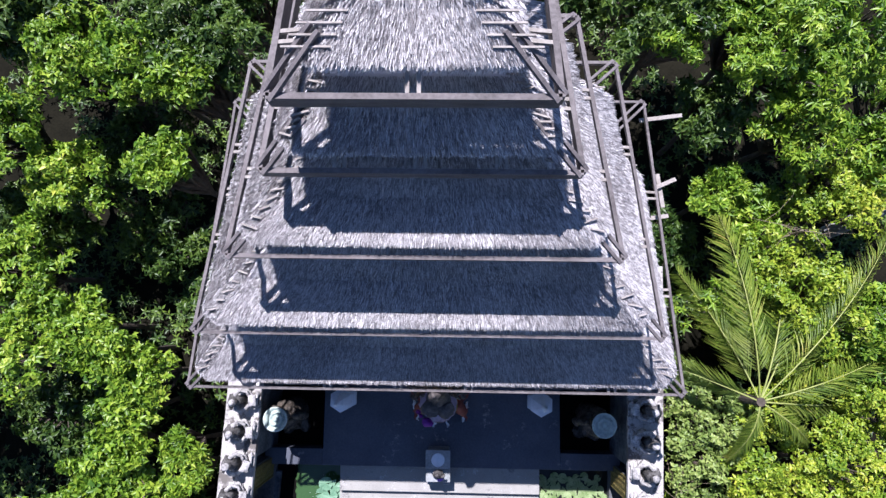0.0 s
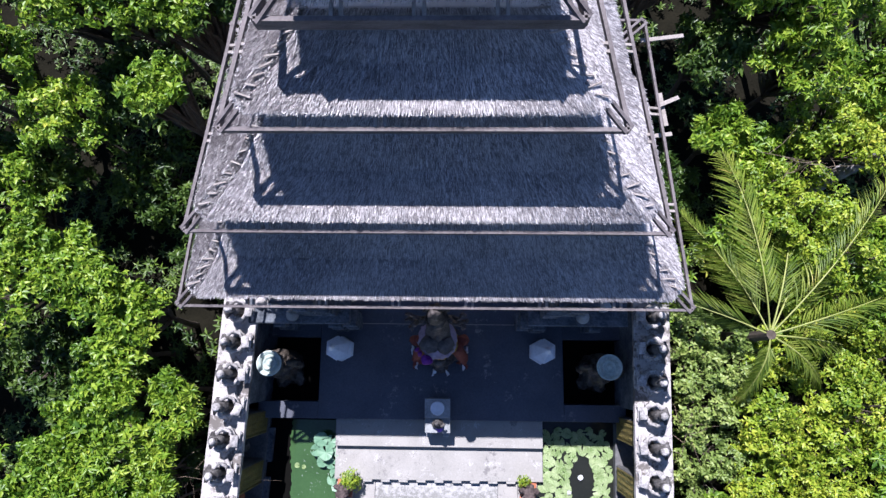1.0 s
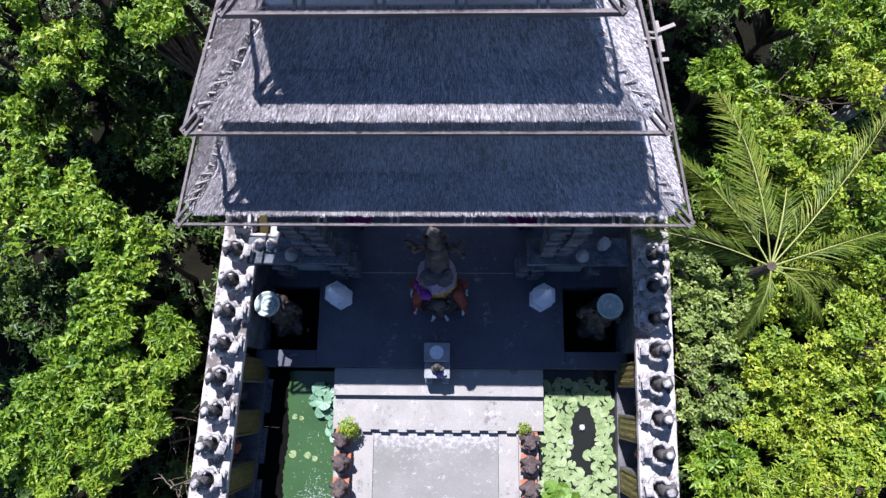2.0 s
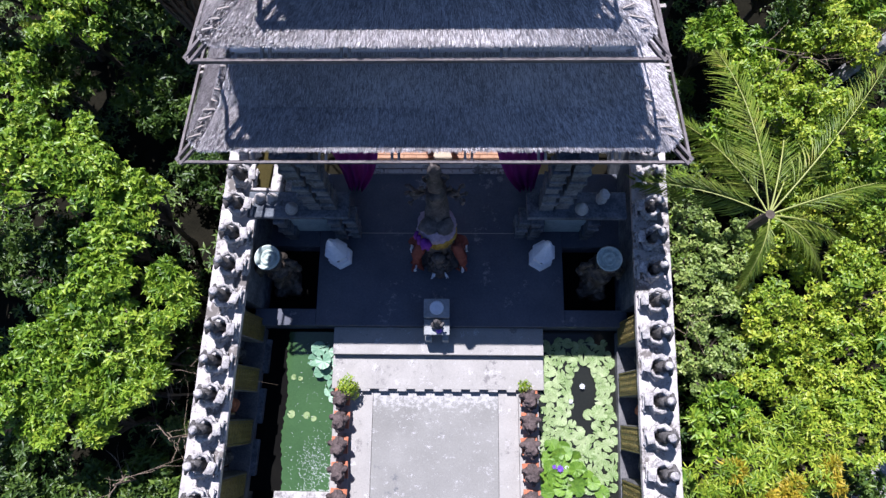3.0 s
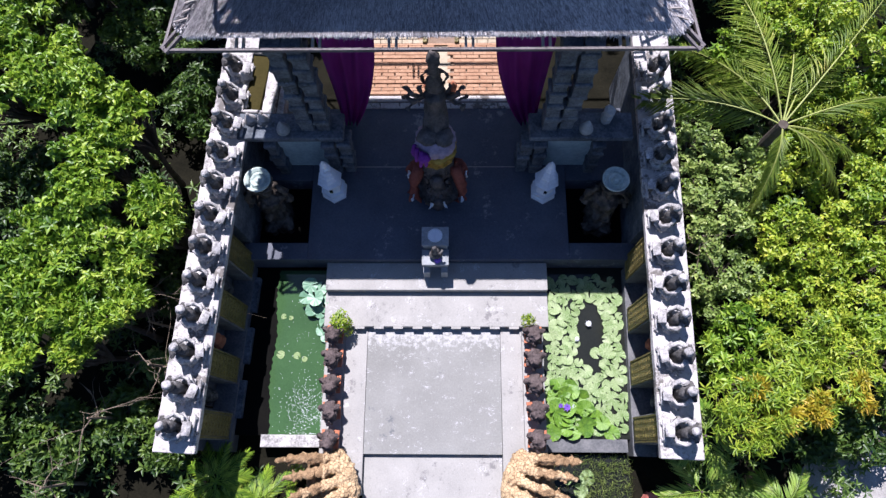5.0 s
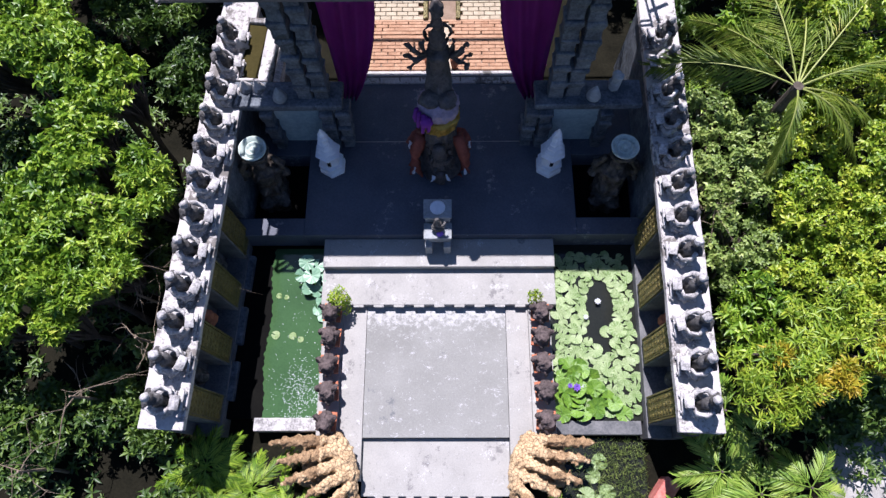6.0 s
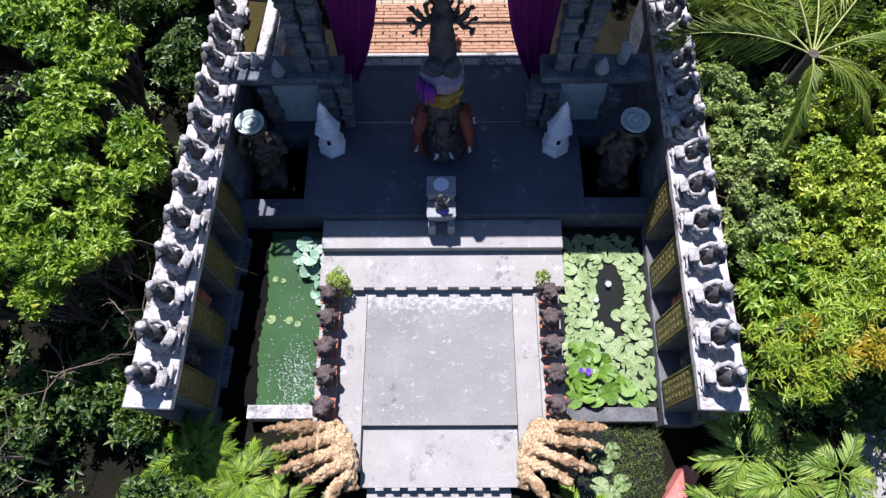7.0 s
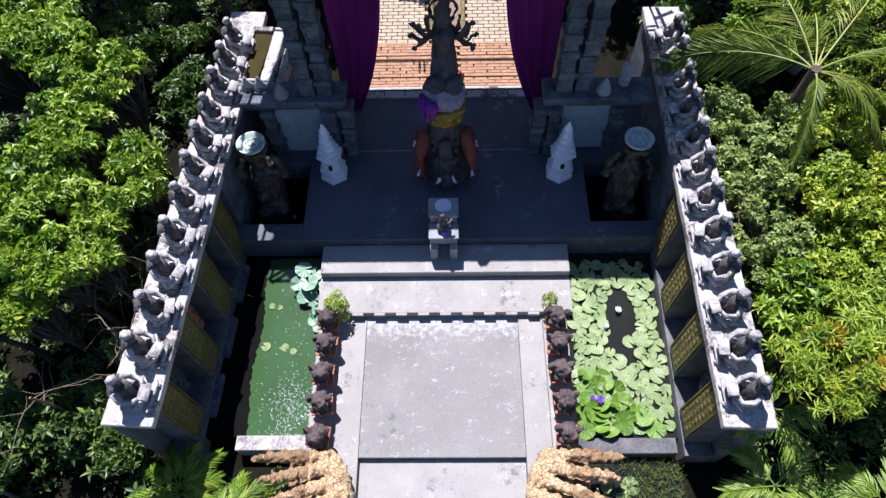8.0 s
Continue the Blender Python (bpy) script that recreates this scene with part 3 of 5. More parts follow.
def straws(name, a, b, c, d, count, length, width, rng, parent, sag=0.018):
    """Bundles of straw lying down a sloping face: a, b its lower corners, d, c its upper ones."""
    a, b, c, d = (np.array(p) for p in (a, b, c, d))
    s = rng.random(count)
    # courses: rows of bundles overlapping one another
    rows = max(3, int(np.linalg.norm(d - a) / 0.08))
    r = rng.integers(0, rows, count)
    t = (r + 0.8 * rng.random(count)) / rows
    top = (1 - t)[:, None] * ((1 - s)[:, None] * a + s[:, None] * b) + t[:, None] * ((1 - s)[:, None] * d + s[:, None] * c)
    run = unit((1 - s)[:, None] * (a - d) + s[:, None] * (b - c))
    nrm = np.cross(b - a, d - a)
    nrm = nrm / np.linalg.norm(nrm)
    if nrm[2] < 0:
        nrm = -nrm
    run = unit(run + 0.16 * rng.normal(size=(count, 3)) + nrm * rng.uniform(-0.02, 0.07, count)[:, None])
    side = unit(np.cross(nrm, run))
    base = top + nrm * (0.015 + sag * rng.random(count))[:, None]
    ln, wd = length * rng.uniform(0.6, 1.3, count), width * rng.uniform(0.6, 1.5, count)
    v = base[:, None] + STRAW_V[None, :, :1] * (run * ln[:, None])[:, None] + STRAW_V[None, :, 1:2] * (side * wd[:, None])[:, None]
    v[:, 1] += nrm * 0.012
    f = np.array([(0, 1, 2, 3)])[None] + 4 * np.arange(count)[:, None, None]
    ob = new(name, raw_mesh(name, v.reshape(-1, 3), f.reshape(-1, 4), M_THATCH))
    ob.parent = parent
    return ob


def fringe(name, a, b, slope, rng, parent, hang):
    """Straw ends hanging over an eave from a to b, longer and shorter in waves."""
    count = int((b - a).length * 800)
    f = rng.random(count)
    wave = np.array([noise.noise(Vector((float(q) * (b - a).length * 2.2, a.y * 3, a.z))) for q in f])
    a_, b_, sl = np.array(a), np.array(b), -np.array(slope.normalized())
    out = np.cross(np.array([0, 0, 1.0]), b_ - a_)
    out = -out / max(np.linalg.norm(out), 1e-9)
    base = a_ + f[:, None] * (b_ - a_) - sl * rng.uniform(0.0, 0.1, count)[:, None] + np.array([0, 0, 1.0]) * rng.uniform(-0.07, 0.03, count)[:, None]
    run = unit(sl * 0.7 + np.array([0, 0, -0.55]) + 0.14 * rng.normal(size=(count, 3)))
    side = unit(np.cross(run, out) + 0.2 * rng.normal(size=(count, 3)))
    ln, wd = hang * (0.11 + 0.07 * wave) * rng.uniform(0.6, 1.2, count), rng.uniform(0.004, 0.01, count)
    v = base[:, None] + STRAW_V[None, :, :1] * (run * ln[:, None])[:, None] + STRAW_V[None, :, 1:2] * (side * wd[:, None])[:, None]
    fc = np.array([(0, 1, 2, 3)])[None] + 4 * np.arange(count)[:, None, None]
    ob = new(name, raw_mesh(name, v.reshape(-1, 3), fc.reshape(-1, 4), M_THATCH))
    ob.parent = parent
    return ob


def eight(four, cut):
    """The four corners of a tier cut off into eight points, two a corner, front left first."""
    out = []
    for k in range(4):
        p, before, after = four[k], four[k - 1], four[(k + 1) % 4]
        out += [p + (before - p).normalized() * cut, p + (after - p).normalized() * cut]
    return out


roof = thing("thatched_roof", 0, 0, 0, "five-tiered pale dry thatch roof on dark timber frames", "roof", kind="structure")
rng_t = np.random.default_rng(5)
for i, tier in enumerate(TIERS):
    z = tier[0]
    low = corners(tier, 0.27, 0.19)
    for p in low[:2]:
        p.y += FRONT[i] - 0.27
    for p in low[2:]:
        p.y -= BACK[i] - 0.27
    for p in low:
        p.x += (SIDE[i] - 0.27) * (1 if p.x < 0 else -1)
    if i == 4:
        low = [p + Vector((0.1 * (1 if p.x < 0 else -1), 0, 0)) for p in low]
    if i < 4:
        high = corners(TIERS[i + 1], 0.42, -0.42)
    else:
        high = [Vector((-0.42, 10.2, 10.4)), Vector((0.42, 10.2, 10.4)), Vector((0.42, 10.3, 10.4)), Vector((-0.42, 10.3, 10.4))]
    # solid thatch body with cut corners and a thick eave
    low, high = eight(low, 0.2 if i < 4 else 0.1), eight(high, 0.05)
    mid = [p.lerp(q, 0.5) - Vector((0, 0, (0.18 if i < 4 else 0.1) * (q.z - p.z))) for p, q in zip(low, high)]
    bm = bmesh.new()
    lo = [bm.verts.new(p) for p in low]
    un = [bm.verts.new(p + Vector((0, 0, -0.1))) for p in low]
    mi = [bm.verts.new(p) for p in mid]
    hi = [bm.verts.new(p) for p in high]
    for k in range(8):
        j = (k + 1) % 8
        bm.faces.new((lo[k], lo[j], mi[j], mi[k]))
        bm.faces.new((mi[k], mi[j], hi[j], hi[k]))
        bm.faces.new((un[k], un[j], lo[j], lo[k]))
    bm.faces.new(hi)
    bm.faces.new(un[::-1])
    body = part("thatch_tier", bm, M_THATCH, roof)
    for k in range(8):
        j = (k + 1) % 8
        dense = 12500 if k < 3 else 9000 if k in (3, 7) else 600
        for p, q in ((low, mid), (mid, high)):
            area = 0.5 * ((p[j] - p[k]).length + (q[j] - q[k]).length) * (q[k] - p[k]).length
            ob = straws("straw", p[k], p[j], q[j], q[k], int(area * dense), 0.075, 0.0062, rng_t, body)
            ob["kind"] = "stuff"
        if k not in (4, 5, 6):
            ob = fringe("eave_fringe", low[k], low[j], mid[k] - low[k], rng_t, body, 0.75 if i < 4 else 1.25)
            ob["kind"] = "stuff"
    # timber frame round the tier, with paired struts at the corners and short paired stubs in between
    c = corners(tier)
    w = BEAM[i]
    fr = part("timber_frame", bmesh.new(), M_WOOD, roof)
    for k in range(4):
        j = (k + 1) % 4
        drop = Vector((0, 0, 0.035 - DEEP[i] / 2))
        bm = beam(bmesh.new(), c[k] + drop, c[j] + drop, w, DEEP[i])
        part("rail", bm, M_WOOD, fr)
        e = corners(tier, 0.52, 0.2 + 0.04 * i)
        for off in (-0.055, 0.055):
            d = Vector((-1 if c[k].x < 0 else 1, 1 if k < 2 else -1, 0)).normalized() * off
            part("strut", beam(bmesh.new(), c[k] + d, e[k] + d, 0.04, 0.06), M_WOOD, fr)
        m = (6 - i if i < 4 else 1) if k == 0 else 2
        inward = Vector((0, 1, 0)) if k == 0 else Vector((-1, 0, 0)) if k == 1 else Vector((0, -1, 0)) if k == 2 else Vector((1, 0, 0))
        for q in range(m):
            p0 = c[k].lerp(c[j], (q + 1) / (m + 1))
            for off in (-0.055, 0.055):
                d = (c[j] - c[k]).normalized() * off
                part("stub", beam(bmesh.new(), p0 + d, p0 + d + inward * 0.34 + Vector((0, 0, 0.06)), 0.04, 0.045), M_TIMBERGREY, fr)
    # short bleached sticks laid across the hips
    for k in range(4):
        a, b = low[2 * k].lerp(low[2 * k + 1], 0.5) + Vector((0, 0, 0.03)), high[2 * k].lerp(high[2 * k + 1], 0.5)
        am = mid[2 * k].lerp(mid[2 * k + 1], 0.5) + Vector((0, 0, 0.02))
        nb = 9
        for q in range(nb):
            f = (q + 0.5) / nb
            p = a.lerp(am, 2 * f) if f < 0.5 else am.lerp(b, 2 * f - 1)
            wd = rng_t.uniform(0.05, 0.11) if i < 4 else 0.24 * (1 - 0.5 * f)
            sl = rng_t.uniform(-0.5, 0.5) * wd if i < 4 else 0.0
            part("hip_batten", beam(bmesh.new(), p + Vector((-wd, -sl, 0.045)), p + Vector((wd, sl, 0.045 + 0.3 * sl)), 0.02, 0.02), M_TIMBERGREY, fr)
for p, q in (((3.6, 10.66, 4.55), (4.36, 10.77, 4.52)), ((3.8, 9.42, 4.58), (4.2, 9.6, 4.55)), ((3.98, 9.1, 4.5), (3.9, 9.7, 4.5)), ((3.75, 8.9, 4.55), (4.06, 8.95, 4.52))):
    part("plank_end", beam(bmesh.new(), p, q, 0.07, 0.03), M_TIMBERGREY, roof)


# ---- seated figures along the walls ----
def seated_figure(seed):
    """A cross-legged stone figure facing +x that leans over a tablet; one plain mesh."""
    r = random.Random(seed)
    bm = bmesh.new()
    box(bm, -0.17, 0.2, -0.24, 0.24, 0.0, 0.05, bev=0.015)
    for s in (-1, 1):
        tube(bm, [(-0.06, 0.1 * s, 0.12), (0.1, 0.25 * s, 0.13), (0.2, 0.1 * s, 0.1), (0.2, -0.05 * s, 0.09)], [0.085, 0.075, 0.055, 0.04], n=9)
        tube(bm, [(-0.06, 0.14 * s, 0.5), (0.0, 0.23 * s, 0.36), (0.14, 0.2 * s, 0.26), (0.2, 0.1 * s, 0.25)], [0.062, 0.052, 0.045, 0.035], n=8)
    # Sun and shade as colour: pale limbs and tablet, dark torso and back.
    for f in bm.faces:
        f.material_index = 1
    old = set(bm.faces)
    tube(bm, [(-0.07, 0, 0.06), (-0.07, 0, 0.25), (-0.06, 0, 0.42), (-0.05, 0, 0.53), (-0.03, 0, 0.58)], [0.14, 0.115, 0.135, 0.11, 0.05], n=12, flat=1.4)
    ball(bm, 0.0, 0, 0.66, 0.09, 0.085, 0.105)
    for f in bm.faces:
        if f not in old:
            f.material_index = 0
    old = set(bm.faces)
    lathe([(0.06, -0.02), (0.088, 0.0), (0.09, 0.03), (0.072, 0.045), (0.062, 0.075), (0.028, 0.085)], 14, bm, (-0.02, 0, 0.72))
    for f in bm.faces:
        if f not in old:
            f.material_index = 2
    old = set(bm.faces)
    tube(bm, [(-0.13, -0.19, 0.46), (-0.15, 0, 0.5), (-0.13, 0.19, 0.46)], [0.05, 0.075, 0.05], n=8)
    for f in bm.faces:
        if f not in old:
            f.material_index = 0
    old = set(bm.faces)
    tab = pose(0.3, r.uniform(-0.02, 0.05), 0.3, 4, 12, r.uniform(-12, 12))
    box(bm, -0.085, 0.085, -0.15, 0.13, -0.022, 0.022, bev=0.01, m=tab)
    for f in bm.faces:
        if f not in old:
            f.material_index = 1
    box(bm, 0.24, 0.33, -0.09, 0.09, 0.0, 0.28, bev=0.02)
    roughen(bm, 0.02, 9, seed)
    roughen(bm, 0.02, 24, seed)
    return bm


def small_drum(bm=None):
    bm = bmesh.new()
    tube(bm, [(0, -0.19, 0.07), (0, -0.1, 0.075), (0, 0.1, 0.075), (0, 0.19, 0.07)], [0.022, 0.03, 0.03, 0.022], n=9)
    box(bm, -0.04, 0.04, -0.15, -0.1, 0, 0.06)
    box(bm, -0.04, 0.04, 0.1, 0.15, 0, 0.06)
    return bm


FIG = [tagged(new("seated_statue", mesh_of("seated_statue", seated_figure(3 + k), M_STATUE, True)), "grey carved stone seated figure on the court wall", "statue", "statues on the walls") for k in range(3)]
BAR = tagged(new("stone_roller", mesh_of("stone_roller", small_drum(), M_TABLET, True)), "small pale stone roller in front of a statue", "ornament", "rollers on the walls")
for f_ in FIG:
    f_.data.materials.append(M_TABLET)
    f_.data.materials.append(M_TABLET)
rf = random.Random(8)
first = True
for k in range(12):
    for side, wx, wy, wrz in ((1, -3.96, 0.0, -2.6), (-1, 3.80, -0.03, -1.6)):
        m = pose(wx, wy, 2.0, 0, 0, wrz) @ pose(-0.34 * side, 0.42 + 0.625 * k, 0.0, 0, 0, (0 if side > 0 else 180) + rf.uniform(-7, 7)) @ Matrix.Diagonal((0.84, 0.84, 0.93, 1))
        if k < 3 and side > 0:
            FIG[k].matrix_world = m
        else:
            copy_thing(FIG[(k + (side > 0)) % 3], m).matrix_world = m
        m2 = pose(wx, wy, 2.0, 0, 0, wrz) @ pose(-0.06 * side, 0.42 + 0.625 * k + rf.uniform(-0.03, 0.03), 0.0)
        if first:
            BAR.matrix_world, first = m2, False
        else:
            copy_thing(BAR, m2)


# ---- guardian figures with bowls, in the sunken pools ----
def guardian(x, y, rz, label):
    g = thing("guardian_statue", x, y, 0.0, label, "statue", rz=rz, group="guardians")
    bm = bmesh.new()
    tube(bm, [(0, -0.25, -0.1), (0, -0.22, 0.25), (0, -0.05, 0.5)], [0.22, 0.24, 0.25], n=10)
    tube(bm, [(0, 0.0, 0.0), (0, -0.02, 0.5), (0, -0.02, 0.9), (0, 0, 1.2), (0, 0.02, 1.36)], [0.3, 0.32, 0.3, 0.33, 0.14], n=14, flat=0.85)
    for s in (-1, 1):
        tube(bm, [(0.28 * s, 0, 1.15), (0.42 * s, -0.1, 1.0), (0.4 * s, -0.05, 1.3), (0.25 * s, 0.0, 1.55)], [0.1, 0.1, 0.085, 0.06], n=8)
        tube(bm, [(0.12 * s, -0.1, 0.3), (0.2 * s, -0.42, 0.3), (0.15 * s, -0.4, -0.1)], [0.14, 0.12, 0.1], n=8)
        ball(bm, 0.1 * s, -0.3, 0.72, 0.1, 0.1, 0.12)
    ball(bm, 0, -0.02, 1.45, 0.15, 0.15, 0.17)
    lathe([(0.12, 0), (0.16, 0.06), (0.24, 0.13), (0.26, 0.2), (0.255, 0.24), (0.21, 0.24), (0.18, 0.17), (0.1, 0.15), (0.1, 0.19), (0.06, 0.2), (0.05, 0.17)], 22, bm, (0, 0.0, 1.6))
    roughen(bm, 0.03, 5, x)
    fuse(part("carved_body", bm, M_GUARD, g, smooth=True), 0.035, 0.045, 10)
    return g


def one_mesh(t):
    """Turn a thing with one part into the plain mesh itself."""
    ob = t.children[0]
    ob.parent = None
    ob.name = t.name
    ob.matrix_world = t.matrix_basis.copy()
    for key in ("label", "category", "group"):
        if key in t:
            ob[key] = t[key]
    name = t.name
    bpy.data.objects.remove(t)
    ob.name = name
    return ob


for gx, gy, rz in ((-3.4, 5.02, 8), (3.47, 5.0, -8)):
    one_mesh(guardian(gx, gy, rz, "weathered dark stone guardian statue with a bowl on its head"))
for gx in (-3.4, 3.47):
    b = tagged(new("stone_dish", mesh_of("stone_dish", lathe([(0.19, 0), (0.25, 0.05), (0.26, 0.1), (0.235, 0.105), (0.2, 0.03), (0.15, 0.02), (0.14, 0.08), (0.12, 0.085), (0.1, 0.04), (0.06, 0.04), (0.05, 0.08), (0.02, 0.085)], 26), M_DISH, True)), "pale green-grey ringed stone dish on a guardian's bowl", "dish", "dishes")
    b.location = (gx, 5.02, 1.842)


# ---- white miniature pagodas ----
def pagoda(x, y):
    t = thing("miniature_pagoda", x, y, 0.542, "white painted tiered miniature pagoda on the platform", "shrine", group="white pagodas")
    part("base", lathe([(0.28, 0), (0.28, 0.1), (0.25, 0.12), (0.25, 0.2), (0.27, 0.22), (0.27, 0.27)], 6, twist=0.5), M_WHITE, t)
    part("cella", lathe([(0.2, 0.27), (0.19, 0.58), (0.22, 0.6)], 6, twist=0.5), M_WHITE, t)
    # No hole is cut: a dark block gives the opening its shade.
    part("niche", boxes((-0.035, 0.035, -0.2, -0.165, 0.36, 0.5), bev=0.01), M_WATERD, t, "small dark block coloured as a shaded opening")
    z, r = 0.6, 0.245
    for k in range(5):
        part("roof_tier", lathe([(r * 0.7, z), (r * 1.06, z + 0.03), (r * 1.1, z + 0.06), (r * 0.68, z + 0.085), (r * 0.6, z + 0.135)], 6, twist=0.5), M_WHITE, t)
        z, r = z + 0.135, r * 0.8
    part("finial", lathe([(0.07, z), (0.08, z + 0.03), (0.045, z + 0.08), (0.035, z + 0.14), (0.006, z + 0.2)], 10), M_WHITE, t)


pagoda(-2.16, 5.36)
pagoda(2.27, 5.34)

# ---- altar with dish and offering figure ----
alt = thing("stone_altar", 0.01, 3.95, 0.34, "grey stone altar with two levels and square feet", "altar")
part("back_block", boxes((-0.24, 0.24, 0.0, 0.36, 0.0, 0.78), bev=0.015), M_GREYSTONE, alt)
part("front_shelf", boxes((-0.25, 0.25, -0.33, 0.0, 0.36, 0.56), bev=0.015), M_GREYSTONE, alt)
part("rim", boxes((-0.27, 0.27, -0.35, -0.02, 0.56, 0.6), bev=0.01), M_GREYSTONE, alt)
for sx in (-0.18, 0.18):
    part("foot", boxes((sx - 0.07, sx + 0.07, -0.45, -0.3, 0.0, 0.38), bev=0.012), M_GREYSTONE, alt)
part("cornice", boxes((-0.27, 0.27, -0.02, 0.38, 0.78, 0.83), bev=0.012), M_GREYSTONE, alt)
d = tagged(new("altar_dish", mesh_of("altar_dish", lathe([(0.09, 0), (0.13, 0.02), (0.15, 0.05), (0.12, 0.05), (0.09, 0.035), (0.05, 0.04)], 20), M_WHITE, True)), "pale blue-white round dish on the altar", "dish")
d.location = (0.01, 4.13, 1.172)
bm = bmesh.new()
ball(bm, 0, 0, 0.09, 0.13, 0.1, 0.09)
ball(bm, 0, 0.03, 0.22, 0.09, 0.08, 0.11)
ball(bm, 0, 0.03, 0.36, 0.06, 0.06, 0.07)
tube(bm, [(-0.05, 0.0, 0.1), (0.12, -0.02, 0.25), (0.16, 0.02, 0.32)], [0.04, 0.03, 0.02])
d = tagged(new("offering_figurine", mesh_of("offering_figurine", roughen(bm, 0.03, 9), M_STATUE, True)), "small dark carved figurine on the altar shelf", "figurine")
d.location = (0.01, 3.79, 0.94)
bm = bmesh.new()
ball(bm, 0.05, -0.06, 0.05, 0.07, 0.05, 0.04)
d = tagged(new("flower_garland", mesh_of("flower_garland", roughen(bm, 0.03, 20), M_PETAL)), "small violet flower garland on the altar shelf", "garland")
d.location = (0.01, 3.74, 0.935)

# ---- the great many-armed statue (one plain mesh in several stones) ----
bm = bmesh.new()


def stage(i, seen):
    for f in bm.faces:
        if f not in seen:
            f.material_index = i
            seen.add(f)


seen = set()
lathe([(0.5, 0), (0.5, 0.1), (0.36, 0.16), (0.3, 0.6), (0.32, 1.2), (0.28, 1.5)], 18, bm)
ball(bm, 0, -0.36, 0.55, 0.2, 0.16, 0.5)
ball(bm, 0, -0.4, 1.1, 0.14, 0.12, 0.2)
ball(bm, 0, -0.5, 0.25, 0.17, 0.14, 0.22)
for s in (-1, 1):
    ball(bm, 0.16 * s, -0.42, 0.75, 0.07, 0.07, 0.1)
stage(0, seen)
for s in (-1, 1):
    tube(bm, [(0.34 * s, -0.1, 1.2), (0.46 * s, -0.28, 0.85), (0.5 * s, -0.34, 0.5), (0.4 * s, -0.42, 0.15)], [0.11, 0.12, 0.1, 0.05], n=9)
    tube(bm, [(0.4 * s, 0.0, 1.1), (0.52 * s, 0.05, 0.7), (0.48 * s, 0.1, 0.1)], [0.11, 0.12, 0.08], n=9)
    tube(bm, [(0.52 * s, -0.4, 0.5), (0.58 * s, -0.5, 0.42), (0.57 * s, -0.54, 0.5)], [0.03, 0.02, 0.006], n=6)
stage(1, seen)
for s in (-1, 1):
    for x, y, z in ((0.5, -0.44, 0.5), (0.55, -0.1, 0.95), (0.13, -0.58, 0.45)):
        tube(bm, [(x * s, y, z), ((x + 0.03) * s, y - 0.09, z - 0.05), ((x + 0.02) * s, y - 0.13, z + 0.03)], [0.03, 0.024, 0.008], n=6)
stage(4, seen)
for s in (-1, 1):
    for k in range(4):
        ball(bm, 0.2 * s, -0.36 + 0.04 * k, 0.45 + 0.22 * k, 0.06, 0.06, 0.08, seg=8, rings=6)
        ball(bm, 0.07 * s, -0.5 + 0.03 * k, 0.6 + 0.2 * k, 0.045, 0.05, 0.06, seg=8, rings=6)
stage(0, seen)
lathe([(0.26, 1.5), (0.34, 1.56), (0.36, 1.62), (0.33, 1.66), (0.36, 1.72), (0.38, 1.8), (0.3, 1.86)], 22, bm)
stage(2, seen)
ball(bm, 0, 0, 2.08, 0.38, 0.38, 0.3, seg=20, rings=12)
stage(3, seen)
lower = set(bm.verts)
tube(bm, [(0, 0.05, 2.25), (0, 0.05, 2.5), (0, 0.05, 2.85), (0, 0.04, 3.1), (0, 0.02, 3.2)], [0.3, 0.25, 0.21, 0.24, 0.1], n=14, flat=0.85)
ball(bm, 0, 0, 3.36, 0.13, 0.13, 0.16)
lathe([(0.13, 0), (0.15, 0.05), (0.11, 0.12), (0.09, 0.2), (0.04, 0.26), (0.01, 0.32)], 12, bm, (0, 0.01, 3.44))
for s in (-1, 1):
    for k in range(5):
        a = radians(-28 + 26 * k)
        ex, ez = math.cos(a), math.sin(a)
        tube(bm, [(0.18 * s, 0.05, 2.98), (s * (0.18 + 0.2 * ex), 0.02 - 0.08 * (k % 2), 2.95 + 0.2 * ez), (s * (0.16 + 0.34 * ex), -0.12 + 0.1 * (k % 3), 2.98 + 0.33 * ez + 0.08)], [0.05, 0.036, 0.028], n=7)
        ball(bm, s * (0.17 + 0.35 * ex), -0.12 + 0.1 * (k % 3), 3.05 + 0.35 * ez, 0.045, 0.04, 0.05, seg=8, rings=6)
    ball(bm, 0.14 * s, -0.2, 2.36, 0.2, 0.16, 0.1)
lathe([(0.07, 0), (0.1, 0.08), (0.09, 0.22), (0.11, 0.34), (0.09, 0.46), (0.03, 0.56)], 12, bm, (0, 0.02, 3.7))
ring = [(0.22 * math.cos(2 * math.pi * k / 20), 0.12, 3.42 + 0.22 * math.sin(2 * math.pi * k / 20)) for k in range(21)]
tube(bm, ring, [0.025] * 21, n=6)
stage(0, seen)
for v in bm.verts:
    if v not in lower:
        v.co.y += 0.32 * min(1.0, max(0.0, (v.co.z - 2.2) / 0.5))
bmesh.ops.subdivide_edges(bm, edges=[e for e in bm.edges if e.calc_length() > 0.09], cuts=2, use_grid_fill=True)
roughen(bm, 0.035, 6, 4)
roughen(bm, 0.045, 15, 2)
me = mesh_of("many_armed_statue", bm, mat("dark_bronze_stone", (0.03, 0.027, 0.025), (0.12, 0.105, 0.1), 0.55, 7, 24, 0.8, c3=(0.28, 0.25, 0.24)), True)
